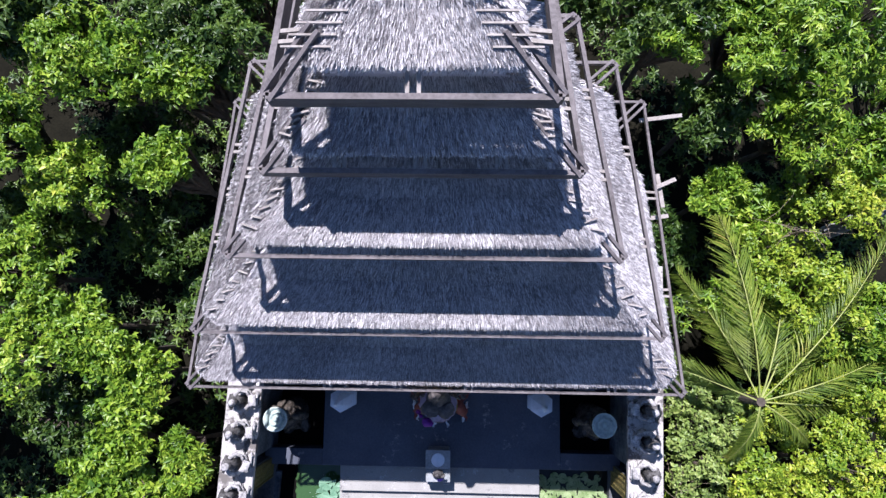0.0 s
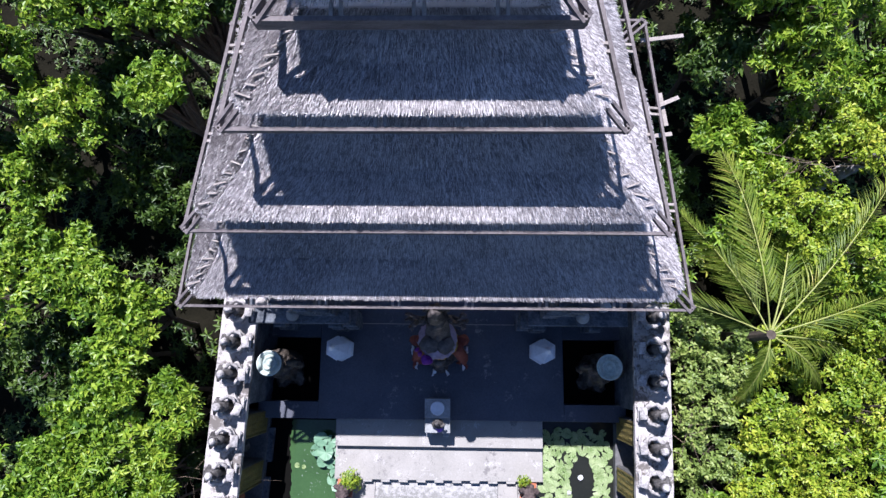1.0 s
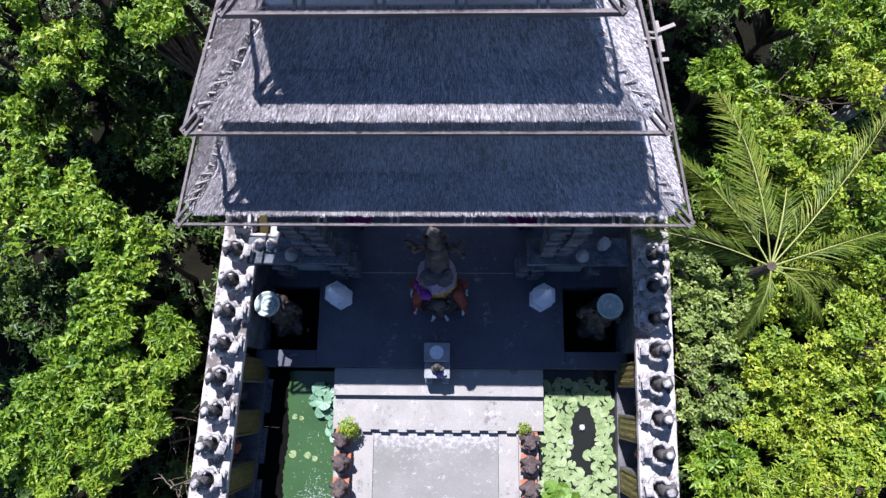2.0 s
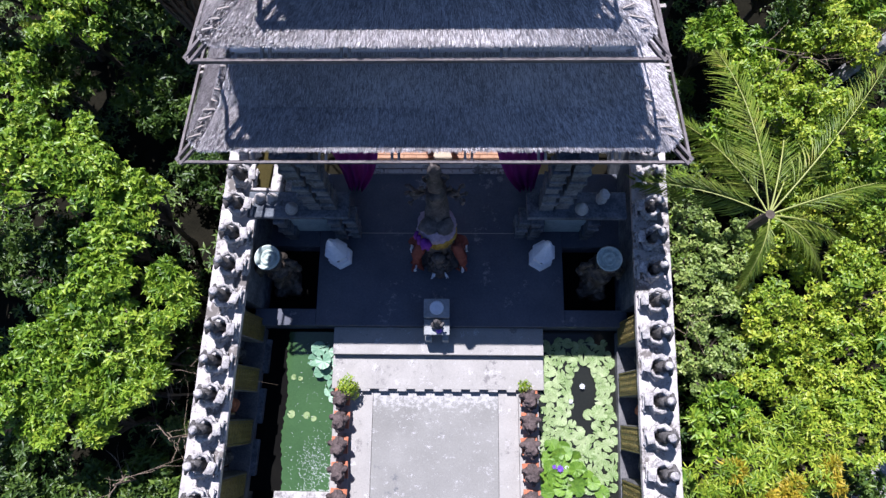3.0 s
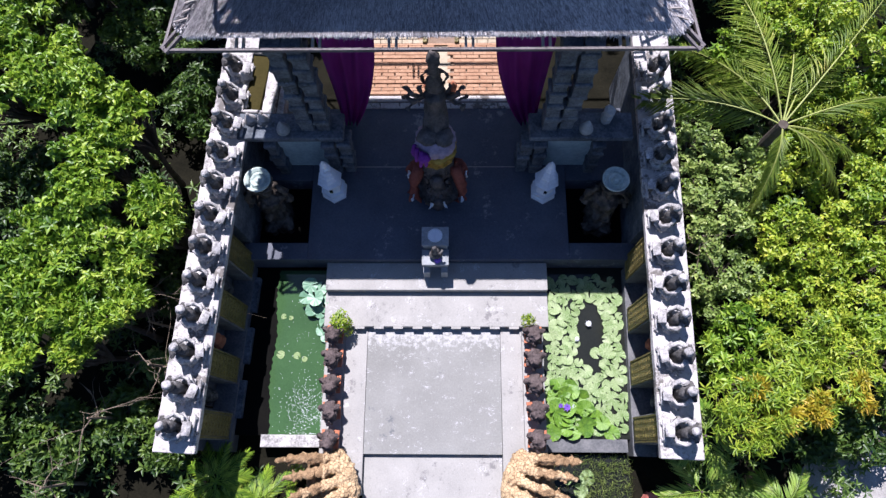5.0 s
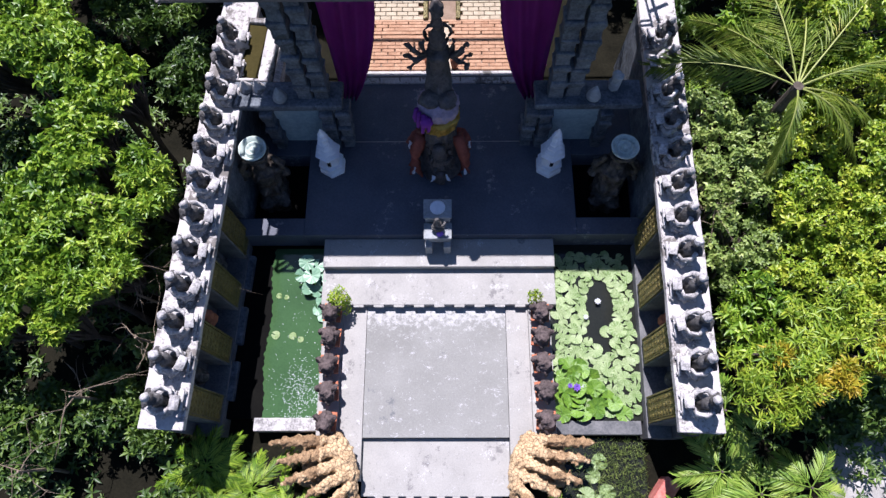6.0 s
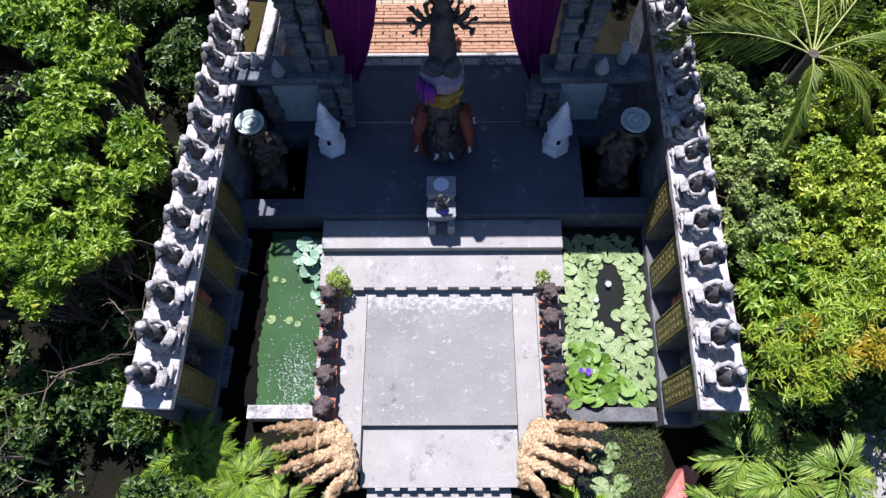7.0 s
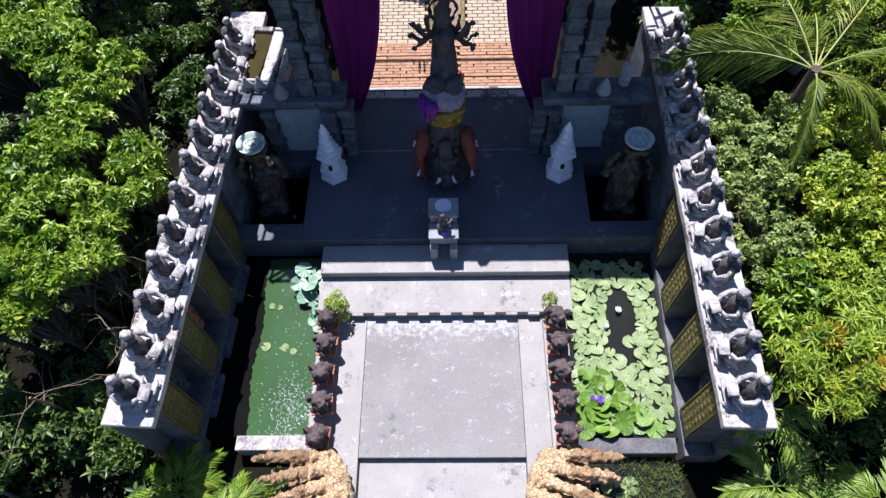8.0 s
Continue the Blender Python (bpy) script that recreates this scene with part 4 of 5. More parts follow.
for m_ in (M_ORANGE, mat("dull_gold", (0.2, 0.12, 0.02), (0.42, 0.28, 0.06), 0.45, 5, 20, 0.3, metal=0.6), mat("lilac_stone", (0.2, 0.16, 0.22), (0.34, 0.28, 0.36), 0.7, 4, 16, 0.3), M_WHITE):
    me.materials.append(m_)
st = tagged(new("many_armed_statue", me), "dark many-armed deity statue on a globe with an orange animal base", "statue")
st.location = (0.05, 5.5, 0.542)
bm = bmesh.new()
for k in range(4):
    a = radians(205 + 14 * k)
    p = Vector((0.42 * math.cos(a), 0.42 * math.sin(a), 0))
    tube(bm, [(p.x, p.y, 2.22), (p.x * 1.08, p.y * 1.08, 1.95), (p.x * 1.1, p.y * 1.1, 1.86 - 0.05 * (k % 3))], [0.04, 0.05, 0.03], n=7)
ball(bm, -0.2, -0.38, 2.1, 0.13, 0.1, 0.1)
c = tagged(new("purple_sash", mesh_of("purple_sash", roughen(bm, 0.03, 7), mat("violet_cloth", (0.1, 0.012, 0.15), (0.2, 0.035, 0.28), 0.8, 3, 40, 0.2), True)), "violet cloth sash tied round the statue", "cloth")
c.location = (0.05, 5.5, 0.542)


# ---- gate: ledges, walls, stacked columns ----
def block_rows(x, y, z0, z1, w, d, seed):
    """Uneven carved blocks of a column, each flaring towards its top: one bmesh a block."""
    r = random.Random(seed)
    z, out = z0, []
    while z < z1 - 0.05:
        h = min(r.uniform(0.34, 0.52), z1 - z)
        a = r.uniform(0.8, 0.92)
        ox, oy = r.uniform(-0.02, 0.02), r.uniform(-0.02, 0.02)
        bm, ring = bmesh.new(), []
        for q, zz in ((a, z), (a * 0.96, z + 0.55 * h), (1.06, z + 0.78 * h), (1.06, z + 0.95 * h), (0.9, z + h)):
            ring.append([bm.verts.new((x + ox + sx * q * w / 2, y + oy + sy * q * d / 2, zz)) for sx, sy in ((-1, -1), (1, -1), (1, 1), (-1, 1))])
        for u, v in zip(ring, ring[1:]):
            for k in range(4):
                bm.faces.new((u[k], u[(k + 1) % 4], v[(k + 1) % 4], v[k]))
        bm.faces.new(ring[0][::-1])
        bm.faces.new(ring[-1])
        bmesh.ops.bevel(bm, geom=list(bm.edges), offset=0.012, segments=1, affect="EDGES")
        out.append(roughen(bm, 0.015, 9, seed + z))
        z += h
    return out


def column(parent, *args):
    for bm in block_rows(*args):
        part("block", bm, M_GATE, parent)


for s, xs in ((-1, (-2.47, -2.13)), (1, (2.2, 2.55))):
    g = thing("gate_pier", 0, 0, 0, "blue-grey carved stone gate pier with stacked columns and a ledge", "gate", group="gate piers")
    a, b = sorted((1.77 * s, 3.84 * s)) if s < 0 else (1.84, 3.84)
    part("ledge", boxes((a, b, 5.82, 6.38, 1.93, 2.07), bev=0.02), M_GATE, g)
    part("ledge_course", boxes((a + 0.04, b - 0.04, 5.87, 6.34, 1.83, 1.93), bev=0.015), M_GATE, g)
    a, b = sorted((2.0 * s, 3.25 * s))
    part("front_wall", boxes((a, b, 5.98, 6.3, 0.5, 1.83)), M_FADED, g, "faded blue-grey plaster wall face")
    for k, x in enumerate(xs):
        column(g, x, 6.14, 2.07, 4.75, 0.3, 0.34, 20 + k + 3 * s)
    column(g, 1.82 * s, 5.95, 0.54, 1.84, 0.26, 0.36, 31 + s)
    column(g, 2.1 * s, 5.9, 0.54, 1.84, 0.26, 0.3, 41 + s)
    column(g, 3.25 * s, 5.9, 0.54, 1.84, 0.24, 0.3, 51 + s)
    cone = tagged(new("cone_finial", mesh_of("cone_finial", lathe([(0.13, 0), (0.14, 0.03), (0.11, 0.12), (0.06, 0.24), (0.01, 0.34)], 14), M_GREYSTONE, True)), "pale stone cone finial on the gate ledge", "ornament", "cone finials")
    cone.location = (2.93 * s, 6.0, 2.07)
for x, y, z1 in ((3.32, 6.2, 0.45),):
    s_ = tagged(new("standing_stone", mesh_of("standing_stone", roughen(lathe([(0.1, 0), (0.12, 0.4 * z1), (0.1, 0.6 * z1), (0.11, 0.9 * z1), (0.06, z1)], 7), 0.03, 7), M_GREYSTONE)), "weathered grey carved stone standing on the gate ledge", "ornament")
    s_.location = (x, y, 2.07)


# ---- curtains ----
def curtain(x_in, x_out, s):
    """A pleated curtain, wide at the top and drawn in towards the floor."""
    bm = bmesh.new()
    nx, nz, th = 40, 24, 0.012
    sheets = []
    for side in (0, 1):
        grid = []
        for j in range(nz + 1):
            f = j / nz
            z = 0.58 + f * 4.1
            w = 0.24 + 0.62 * (1 - (1 - f) ** 2.4)
            row = []
            for i in range(nx + 1):
                u = i / nx
                x = x_out + (x_in - x_out) * u * w / 0.86
                y = 6.95 + 0.06 * math.sin(u * 24 + 1.2 * math.sin(f * 3)) * (0.5 + 0.5 * (1 - f)) + 0.03 * math.sin(7 * f + 3 * u) + side * th
                row.append(bm.verts.new((x, y, z)))
            grid.append(row)
        sheets.append(grid)
        for j in range(nz):
            for i in range(nx):
                bm.faces.new((grid[j][i], grid[j][i + 1], grid[j + 1][i + 1], grid[j + 1][i]))
    A, B = sheets
    for j in range(nz):
        for i in (0, nx):
            bm.faces.new((A[j][i], B[j][i], B[j + 1][i], A[j + 1][i]))
    for i in range(nx):
        for j in (0, nz):
            bm.faces.new((A[j][i], B[j][i], B[j][i + 1], A[j][i + 1]))
    return tagged(new("curtain", mesh_of("curtain", bm, M_PURPLE, True)), "deep purple pleated curtain hanging in the gateway", "curtain", "gateway curtains")


curtain(-1.0, -2.05, -1)
curtain(1.08, 2.17, 1)
cr = tagged(new("curtain_rail", mesh_of("curtain_rail", tube(bmesh.new(), [(-2.4, 6.95, 4.69), (2.5, 6.95, 4.69)], [0.025, 0.025]), M_WOOD)), "dark rail carrying the purple curtains", "rail")

# ---- raised basin with olive water, and spiral cones ----
bas = thing("water_basin", -3.45, 6.85, 0, "pale plaster basin with olive water behind the gate ledge", "basin", rz=-4)
part("plinth", boxes((-0.42, 0.3, -0.45, 1.0, -0.3, 1.9)), M_STONE, bas)
for r_ in ((-0.42, -0.302, -0.46, 1.0), (0.08, 0.3, -0.46, 1.0), (-0.3, 0.078, 0.87, 1.0), (-0.3, 0.078, -0.46, -0.4)):
    bm = boxes((*r_, 1.9, 2.09), bev=0.015)
    bmesh.ops.subdivide_edges(bm, edges=[e for e in bm.edges if e.calc_length() > 0.5], cuts=14)
    part("rim", roughen(bm, 0.02, 7), M_WALLTOP, bas, "chipped pale plaster rim")
part("water", boxes((-0.3, 0.078, -0.4, 0.87, 1.88, 2.02)), M_WATERO, bas, "still olive-brown water")
part("side_rim", roughen(boxes((0.33, 0.47, -0.4, 1.0, 1.7, 1.95), bev=0.01), 0.01, 5), M_TABLET, bas)
prof = []
for k in range(5):
    r0 = 0.12 * (1 - k / 5.6)
    prof += [(r0, 0.05 * k), (r0 * 1.03, 0.05 * k + 0.025), (r0 * 0.8, 0.05 * k + 0.045)]
spiral = tagged(new("spiral_cone", mesh_of("spiral_cone", lathe(prof + [(0.01, 0.27)], 16), M_WALLTOP, True)), "pale ringed shell-like stone cone by the basin", "ornament", "spiral cones")
spiral.location = (-3.6, 6.22, 2.07)
copy_thing(spiral, pose(-3.36, 6.22, 2.07))
copy_thing(spiral, pose(-3.79, 7.15, 2.085))

# ---- carved heads on terracotta pots along the ponds ----
def pot_head(seed):
    t = thing("carved_pot", 0, 0, 0, "dark carved elephant head on a square terracotta pot", "pot", group="carved pots")
    part("pot", lathe([(0.17, 0), (0.19, 0.14), (0.22, 0.15), (0.22, 0.19), (0.18, 0.19)], 4, twist=math.pi / 4), M_TERRA, t, "square terracotta pot")
    bm = bmesh.new()
    ball(bm, 0, 0.02, 0.35, 0.125, 0.125, 0.14, seg=18, rings=12)
    ball(bm, 0, -0.06, 0.46, 0.11, 0.1, 0.09)
    for s in (-1, 1):
        ball(bm, 0.135 * s, 0.03, 0.37, 0.06, 0.045, 0.1, m=Euler((0, 0.3 * s, 0.5 * s)).to_matrix().to_4x4())
        ball(bm, 0.07 * s, -0.13, 0.33, 0.06, 0.06, 0.06)
    tube(bm, [(0, -0.12, 0.4), (0.01, -0.19, 0.32), (0.03, -0.18, 0.24)], [0.055, 0.045, 0.03])
    ball(bm, 0, 0.0, 0.2, 0.12, 0.12, 0.08)
    head = part("carved_head", roughen(bm, 0.05, 10, seed), mat("brown_carved_stone", (0.035, 0.027, 0.026), (0.13, 0.1, 0.095), 0.8, 6, 26, 0.8, c3=(0.26, 0.22, 0.21)) if "brown_carved_stone" not in bpy.data.materials else bpy.data.materials["brown_carved_stone"], t, "dark brown carved head", smooth=True)
    fuse(head, 0.018, 0.03, 20)
    return t


kinds = [pot_head(2), pot_head(5)]
rp = random.Random(4)
n_put = 0
for x, ys in ((-2.04, (2.33, 1.85, 1.33, 0.82, 0.28)), (1.99, (2.33, 1.85, 1.35, 0.83, 0.3))):
    for y in ys:
        m = pose(x + rp.uniform(-0.015, 0.015), y, 0.03, 0, 0, rp.uniform(-7, 7)) @ Matrix.Diagonal((1.12, 1.12, 1.12, 1))
        if n_put < 2:
            kinds[n_put].matrix_world = m
        else:
            copy_thing(kinds[n_put % 2], m).matrix_world = m
        n_put += 1


# ---- many-headed serpent balustrades ----
def serpent(s, x0):
    """Body along the border with five scaled necks fanning outwards; one plain mesh. s: the outward side."""
    bm = bmesh.new()
    rs = random.Random(6 + s)
    necks = [((-0.05, 0.05), (1.12, -0.02)), ((-0.18, -0.12), (1.0, -0.34)), ((-0.26, -0.3), (0.8, -0.68)), ((-0.3, -0.5), (0.42, -0.9)), ((-0.28, -0.75), (0.0, -1.15))]

    def scaled(pts, rad):
        tube(bm, pts, rad, n=10)
        for i in range(len(pts) - 1):
            p, q = Vector(pts[i]), Vector(pts[i + 1])
            for k in range(7):
                f, a = rs.random(), rs.uniform(-0.4, math.pi + 0.4)
                c = p.lerp(q, f)
                r = rad[i] + (rad[i + 1] - rad[i]) * f
                d = (q - p).normalized()
                u = d.cross(Vector((0, 0, 1))).normalized()
                o = c + r * 0.92 * (math.cos(a) * u + math.sin(a) * Vector((0, 0, 1)))
                ball(bm, *o, 0.045, 0.045, 0.026, seg=6, rings=4)

    for (ax, ay), (bx, by) in necks:
        a, b = Vector((ax * s, ay, 0.32)), Vector((bx * s, by, 0.5))
        m1, m2 = a.lerp(b, 0.35) + Vector((0, 0, 0.1)), a.lerp(b, 0.68) + Vector((0, 0, 0.06))
        scaled([a, m1, m2, b], [0.1, 0.095, 0.075, 0.02])
        ball(bm, *(a.lerp(b, 0.55) + Vector((0, 0, 0.11))), 0.14, 0.1, 0.085, m=Euler((0, 0, math.atan2((b - a).y, (b - a).x))).to_matrix().to_4x4())
        ball(bm, *(a.lerp(b, 0.86) + Vector((0, 0, 0.07))), 0.11, 0.065, 0.07, m=Euler((0, 0, math.atan2((b - a).y, (b - a).x))).to_matrix().to_4x4())
        for k in (-1, 1):
            n_ = Vector((-(b - a).y, (b - a).x, 0)).normalized()
            tube(bm, [a.lerp(b, 0.8) + n_ * 0.06 * k, a.lerp(b, 0.78) + n_ * 0.12 * k + Vector((0, 0, 0.12))], [0.035, 0.01], n=5)
    scaled([Vector((0.05 * s, 0.1, 0.1)), Vector((-0.1 * s, -0.05, 0.25)), Vector((-0.22 * s, -0.25, 0.3)), Vector((-0.3 * s, -0.55, 0.28)), Vector((-0.32 * s, -0.95, 0.15))], [0.14, 0.17, 0.17, 0.16, 0.12])
    box(bm, min(0.0 * s, 0.6 * s), max(0.0 * s, 0.6 * s), -0.75, 0.05, -0.35, 0.2, bev=0.05)
    roughen(bm, 0.045, 8, 3)
    ob = tagged(new("serpent_balustrade", mesh_of("serpent_balustrade", bm, M_NAGA, True)), "ochre carved many-headed serpent flanking the steps", "statue", "serpents at the steps")
    fuse(ob, 0.022, 0.028, 14)
    ob.data.materials.append(M_NAGAHEAD)
    for f in ob.data.polygons:
        c_ = f.center
        f.material_index = 1 if (c_.x * s > 0.22 or c_.y < -0.85) and noise.noise(c_ * 6) < 0.25 else 0
    ob.location = (x0, -0.1, 0.0)


serpent(-1, -1.86)
serpent(1, 1.72)


# ---- trees and shrubs ----
def blob_lobes(rng, r, top, n, flat=0.6):
    """Lobes for a crown of radius r whose top lies at the given height."""
    out = [(0, 0, top - 0.55 * r * flat - 0.1, r * 0.5, r * 0.5, r * flat * 0.6)]
    for k in range(n):
        a, q = 2 * math.pi * (k + rng.random() * 0.7) / n, r * rng.uniform(0.45, 0.85)
        s = r * rng.uniform(0.24, 0.46)
        out.append((q * math.cos(a), q * math.sin(a), top - s * 0.6 - rng.uniform(0.1, 0.75) * r * flat, s, s, s * 0.75))
    fine = []
    for x, y, z, rx, ry, rz in out:
        fine.append((x, y, z - 0.15 * rz, rx * 0.62, ry * 0.62, rz * 0.6))
        for k in range(max(4, int(11 * rx))):
            a, e, s = rng.uniform(0, 6.3), rng.uniform(-0.25, 1.3), rng.uniform(0.26, 0.46)
            fine.append((x + rx * 0.85 * math.cos(a) * math.cos(e), y + ry * 0.85 * math.sin(a) * math.cos(e), z + rz * 0.9 * math.sin(e), rx * s, ry * s, rz * s))
    return fine


def bush(x, y, top, r, kind, seed, n=9, flat=0.7):
    rng = random.Random(seed)
    lobes = blob_lobes(rng, r, top - GROUND, n, flat)
    look_of = {
        "A": (M_LEAF_A, "bright green leafy tree with glossy rosettes of leaves", dict(per_m2=30, k=8, length=0.155, width=0.052)),
        "V": (M_LEAF_A, "bright green climbing vine heaped over trees, with broad oval leaves", dict(per_m2=44, k=6, length=0.135, width=0.068)),
        "B": (M_LEAF_B, "deep green broadleaf tree with dense small leaves", dict(per_m2=40, k=6, length=0.16, width=0.065)),
        "C": (M_LEAF_C, "yellow-green shrub with long narrow leaves", dict(per_m2=44, k=8, length=0.16, width=0.03)),
        "Y": (M_LEAF_C, "sunlit yellow-green shrub with small oval leaves", dict(per_m2=72, k=6, length=0.1, width=0.052)),
        "G": (M_LEAF_G, "grey-green shrub with small round leaves", dict(per_m2=85, k=5, length=0.09, width=0.056)),
    }[kind]
    name = "tree" if top > 3.2 else "shrub"
    return plant(name, x, y, GROUND, lobes, look_of[1], name, look_of[0], seed, trunk=0.03 + 0.011 * top, **look_of[2])


BUSHES = [
    # left of the court: x, y, top, radius, kind
    (-8.0, 6.7, 3.4, 1.0, "V"), (-8.6, 8.0, 3.5, 1.1, "V"), (-7.2, 6.9, 3.3, 0.8, "V"), (-6.6, 6.4, 3.2, 0.65, "V"), (-5.9, 5.9, 3.0, 0.6, "V"), (-6.3, 5.2, 2.9, 0.5, "V"), (-6.3, 4.4, 2.9, 0.6, "V"), (-6.2, 3.7, 2.8, 0.65, "V"),
    (-5.2, 4.4, 2.5, 0.4, "A"), (-4.95, 4.0, 2.3, 0.3, "A"), (-7.2, 3.2, 2.8, 0.7, "V"), (-7.7, 2.4, 2.8, 0.8, "V"), (-6.6, 2.6, 2.8, 0.7, "A"), (-5.9, 2.3, 2.6, 0.55, "A"), (-7.2, 1.8, 2.5, 0.5, "V"), (-8.8, 0.5, 1.2, 0.9, "B"), (-5.55, 3.4, 2.4, 0.5, "A"), (-6.9, 3.9, 2.7, 0.65, "V"), (-5.5, 2.7, 2.3, 0.45, "A"), (-6.3, 1.8, 2.3, 0.4, "A"), (-7.0, 2.5, 2.7, 0.6, "A"),
    (-8.4, 5.1, 1.5, 1.2, "B"), (-7.4, 4.7, 1.2, 0.9, "B"), (-5.5, 3.1, 1.3, 0.6, "B"), (-6.0, 0.6, 0.8, 0.6, "B"), (-7.2, 0.1, 0.9, 0.9, "B"), (-5.2, 1.6, 1.1, 0.3, "G"), (-5.2, 0.1, 0.6, 0.4, "B"), (-9.4, 2.6, 2.6, 1.1, "V"),
    (-6.3, 8.9, 1.6, 1.1, "B"), (-5.2, 7.4, 1.2, 0.8, "B"), (-7.6, 9.9, 3.6, 0.95, "V"), (-5.05, 9.9, 4.7, 0.5, "V"), (-7.0, 12.0, 4.7, 1.1, "V"), (-5.9, 12.0, 4.6, 0.85, "V"), (-4.9, 11.6, 4.5, 0.6, "V"), (-8.9, 10.9, 4.2, 1.0, "V"),
    (-6.4, 10.7, 2.8, 1.1, "B"), (-8.8, 9.3, 2.4, 1.1, "B"), (-9.0, 13.2, 4.2, 1.5, "B"), (-10.6, 6.0, 3.6, 1.6, "V"), (-10.6, 11.0, 4.0, 1.5, "B"), (-4.9, 13.2, 4.5, 1.3, "B"), (-4.4, -1.6, 0.9, 0.7, "B"),
    # right of the court
    (4.4, 12.9, 4.5, 0.9, "A"), (6.0, 12.7, 4.6, 1.0, "A"), (7.5, 12.8, 4.4, 1.2, "A"), (7.2, 11.1, 3.8, 0.95, "A"), (5.5, 11.5, 3.2, 0.7, "B"), (5.9, 9.9, 2.5, 0.6, "A"), (5.1, 9.0, 1.3, 0.7, "B"), (8.1, 9.7, 2.9, 1.1, "Y"), (9.4, 11.2, 3.4, 1.3, "A"), (6.8, 9.4, 2.4, 0.7, "A"),
    (6.3, 7.4, 2.4, 0.9, "A"), (7.6, 7.6, 3.2, 1.1, "Y"), (6.6, 8.4, 2.8, 0.7, "Y"), (8.6, 5.6, 2.4, 1.2, "Y"), (9.0, 7.0, 3.0, 1.2, "A"), (5.2, 5.6, 2.0, 0.7, "G"), (6.1, 5.2, 2.3, 0.7, "G"), (6.9, 5.3, 2.4, 0.7, "Y"), (7.4, 6.2, 2.6, 0.8, "Y"), (5.5, 4.4, 2.1, 0.8, "G"), (6.6, 3.9, 2.2, 0.8, "Y"), (7.9, 4.2, 2.4, 1.1, "Y"),
    (5.5, 3.1, 1.8, 0.8, "G"), (6.6, 2.9, 1.9, 0.9, "Y"), (7.7, 3.0, 2.3, 1.0, "Y"), (5.6, 1.8, 1.9, 0.8, "A"), (6.4, 1.4, 2.6, 0.9, "C"), (5.3, 0.7, 2.6, 0.6, "C"), (7.2, 0.5, 0.8, 0.7, "B"), (8.2, 0.6, 0.8, 0.8, "B"), (7.6, 1.8, 2.4, 1.0, "Y"), (9.2, 3.0, 2.6, 1.2, "A"),
    # behind the gate and the roof
    
    (-2.5, 14.0, 4.4, 1.4, "B"), (0.2, 14.6, 4.2, 1.5, "B"), (2.6, 14.0, 4.6, 1.4, "B"), (5.2, 14.4, 4.8, 1.5, "B"), (-4.7, 11.9, 4.4, 0.9, "B"), (-3.7, 13.2, 4.8, 1.2, "B"), (4.2, 13.0, 4.6, 1.1, "B"), (-1.4, 12.9, 3.4, 1.0, "B"), (1.4, 13.0, 3.4, 1.0, "B"), (-8.0, 13.4, 4.8, 1.5, "B"), (6.6, 12.6, 4.8, 1.3, "A"),
]
for i, (x, y, top, r, kind) in enumerate(BUSHES):
    bush(x, y, top, r, kind, 100 + i)
for i, (x, y, top, r) in enumerate(((6.3, 0.75, 2.5, 0.22), (5.75, 0.6, 2.45, 0.16), (7.0, 1.0, 2.45, 0.26), (5.3, 1.1, 2.5, 0.14))):
    plant("croton", x, y, GROUND, blob_lobes(random.Random(i), r, top - GROUND, 3), "croton shrub with orange and yellow leaves", "shrub", M_LEAF_O, 300 + i, per_m2=45, k=7, length=0.17, width=0.035, trunk=0.04)


# ---- low undergrowth on the soil outside the court ----
def undergrowth(name, boxes_, per_m2, material, seed, label, hi=0.6):
    rng = np.random.default_rng(seed)
    C = []
    for x0, x1, y0, y1 in boxes_:
        n = int((x1 - x0) * (y1 - y0) * per_m2)
        p = np.stack([rng.uniform(x0, x1, n), rng.uniform(y0, y1, n), GROUND + 0.05 + hi * rng.random(n) ** 2], 1)
        keep = np.sin(p[:, 0] * 2.1 + 1) * np.sin(p[:, 1] * 1.7) + 0.8 * rng.random(n) > 0.1
        C.append(p[keep])
    C = np.concatenate(C)
    n, k = len(C), 5
    ang = rng.uniform(0, 6.3, (n, 1)) + np.arange(k)[None] * 1.26
    way = np.stack([np.cos(ang), np.sin(ang), rng.uniform(0.0, 0.7, (n, k))], 2)
    up = np.array([0, 0, 1.0]) + 0.3 * rng.normal(size=(n, k, 3))
    ln = (rng.uniform(0.08, 0.2, (n, 1)) * np.ones((1, k))).ravel()
    base = np.repeat(C[:, None], k, 1)
    ob = new(name, leaves(name, base.reshape(-1, 3), way.reshape(-1, 3), up.reshape(-1, 3), ln, ln * 0.36, material))
    return tagged(ob, label, "undergrowth", kind="stuff")


undergrowth("undergrowth", [(-13, -4.75, -4, 18), (4.75, 13, 1.2, 18), (-4.75, -1.9, -4, -0.3), (4.75, 5.6, -4, 1.2), (-4.75, 4.75, 12.6, 18), (4.9, 8.5, -3, 0.6)], 34, M_LEAF_B, 31, "dark low leafy undergrowth on the soil")
undergrowth("undergrowth_bright", [(-4.75, -2.2, -4, -0.4), (4.75, 7, 1.2, 8)], 26, M_LEAF_A, 32, "bright low leafy undergrowth on the soil", 0.45)


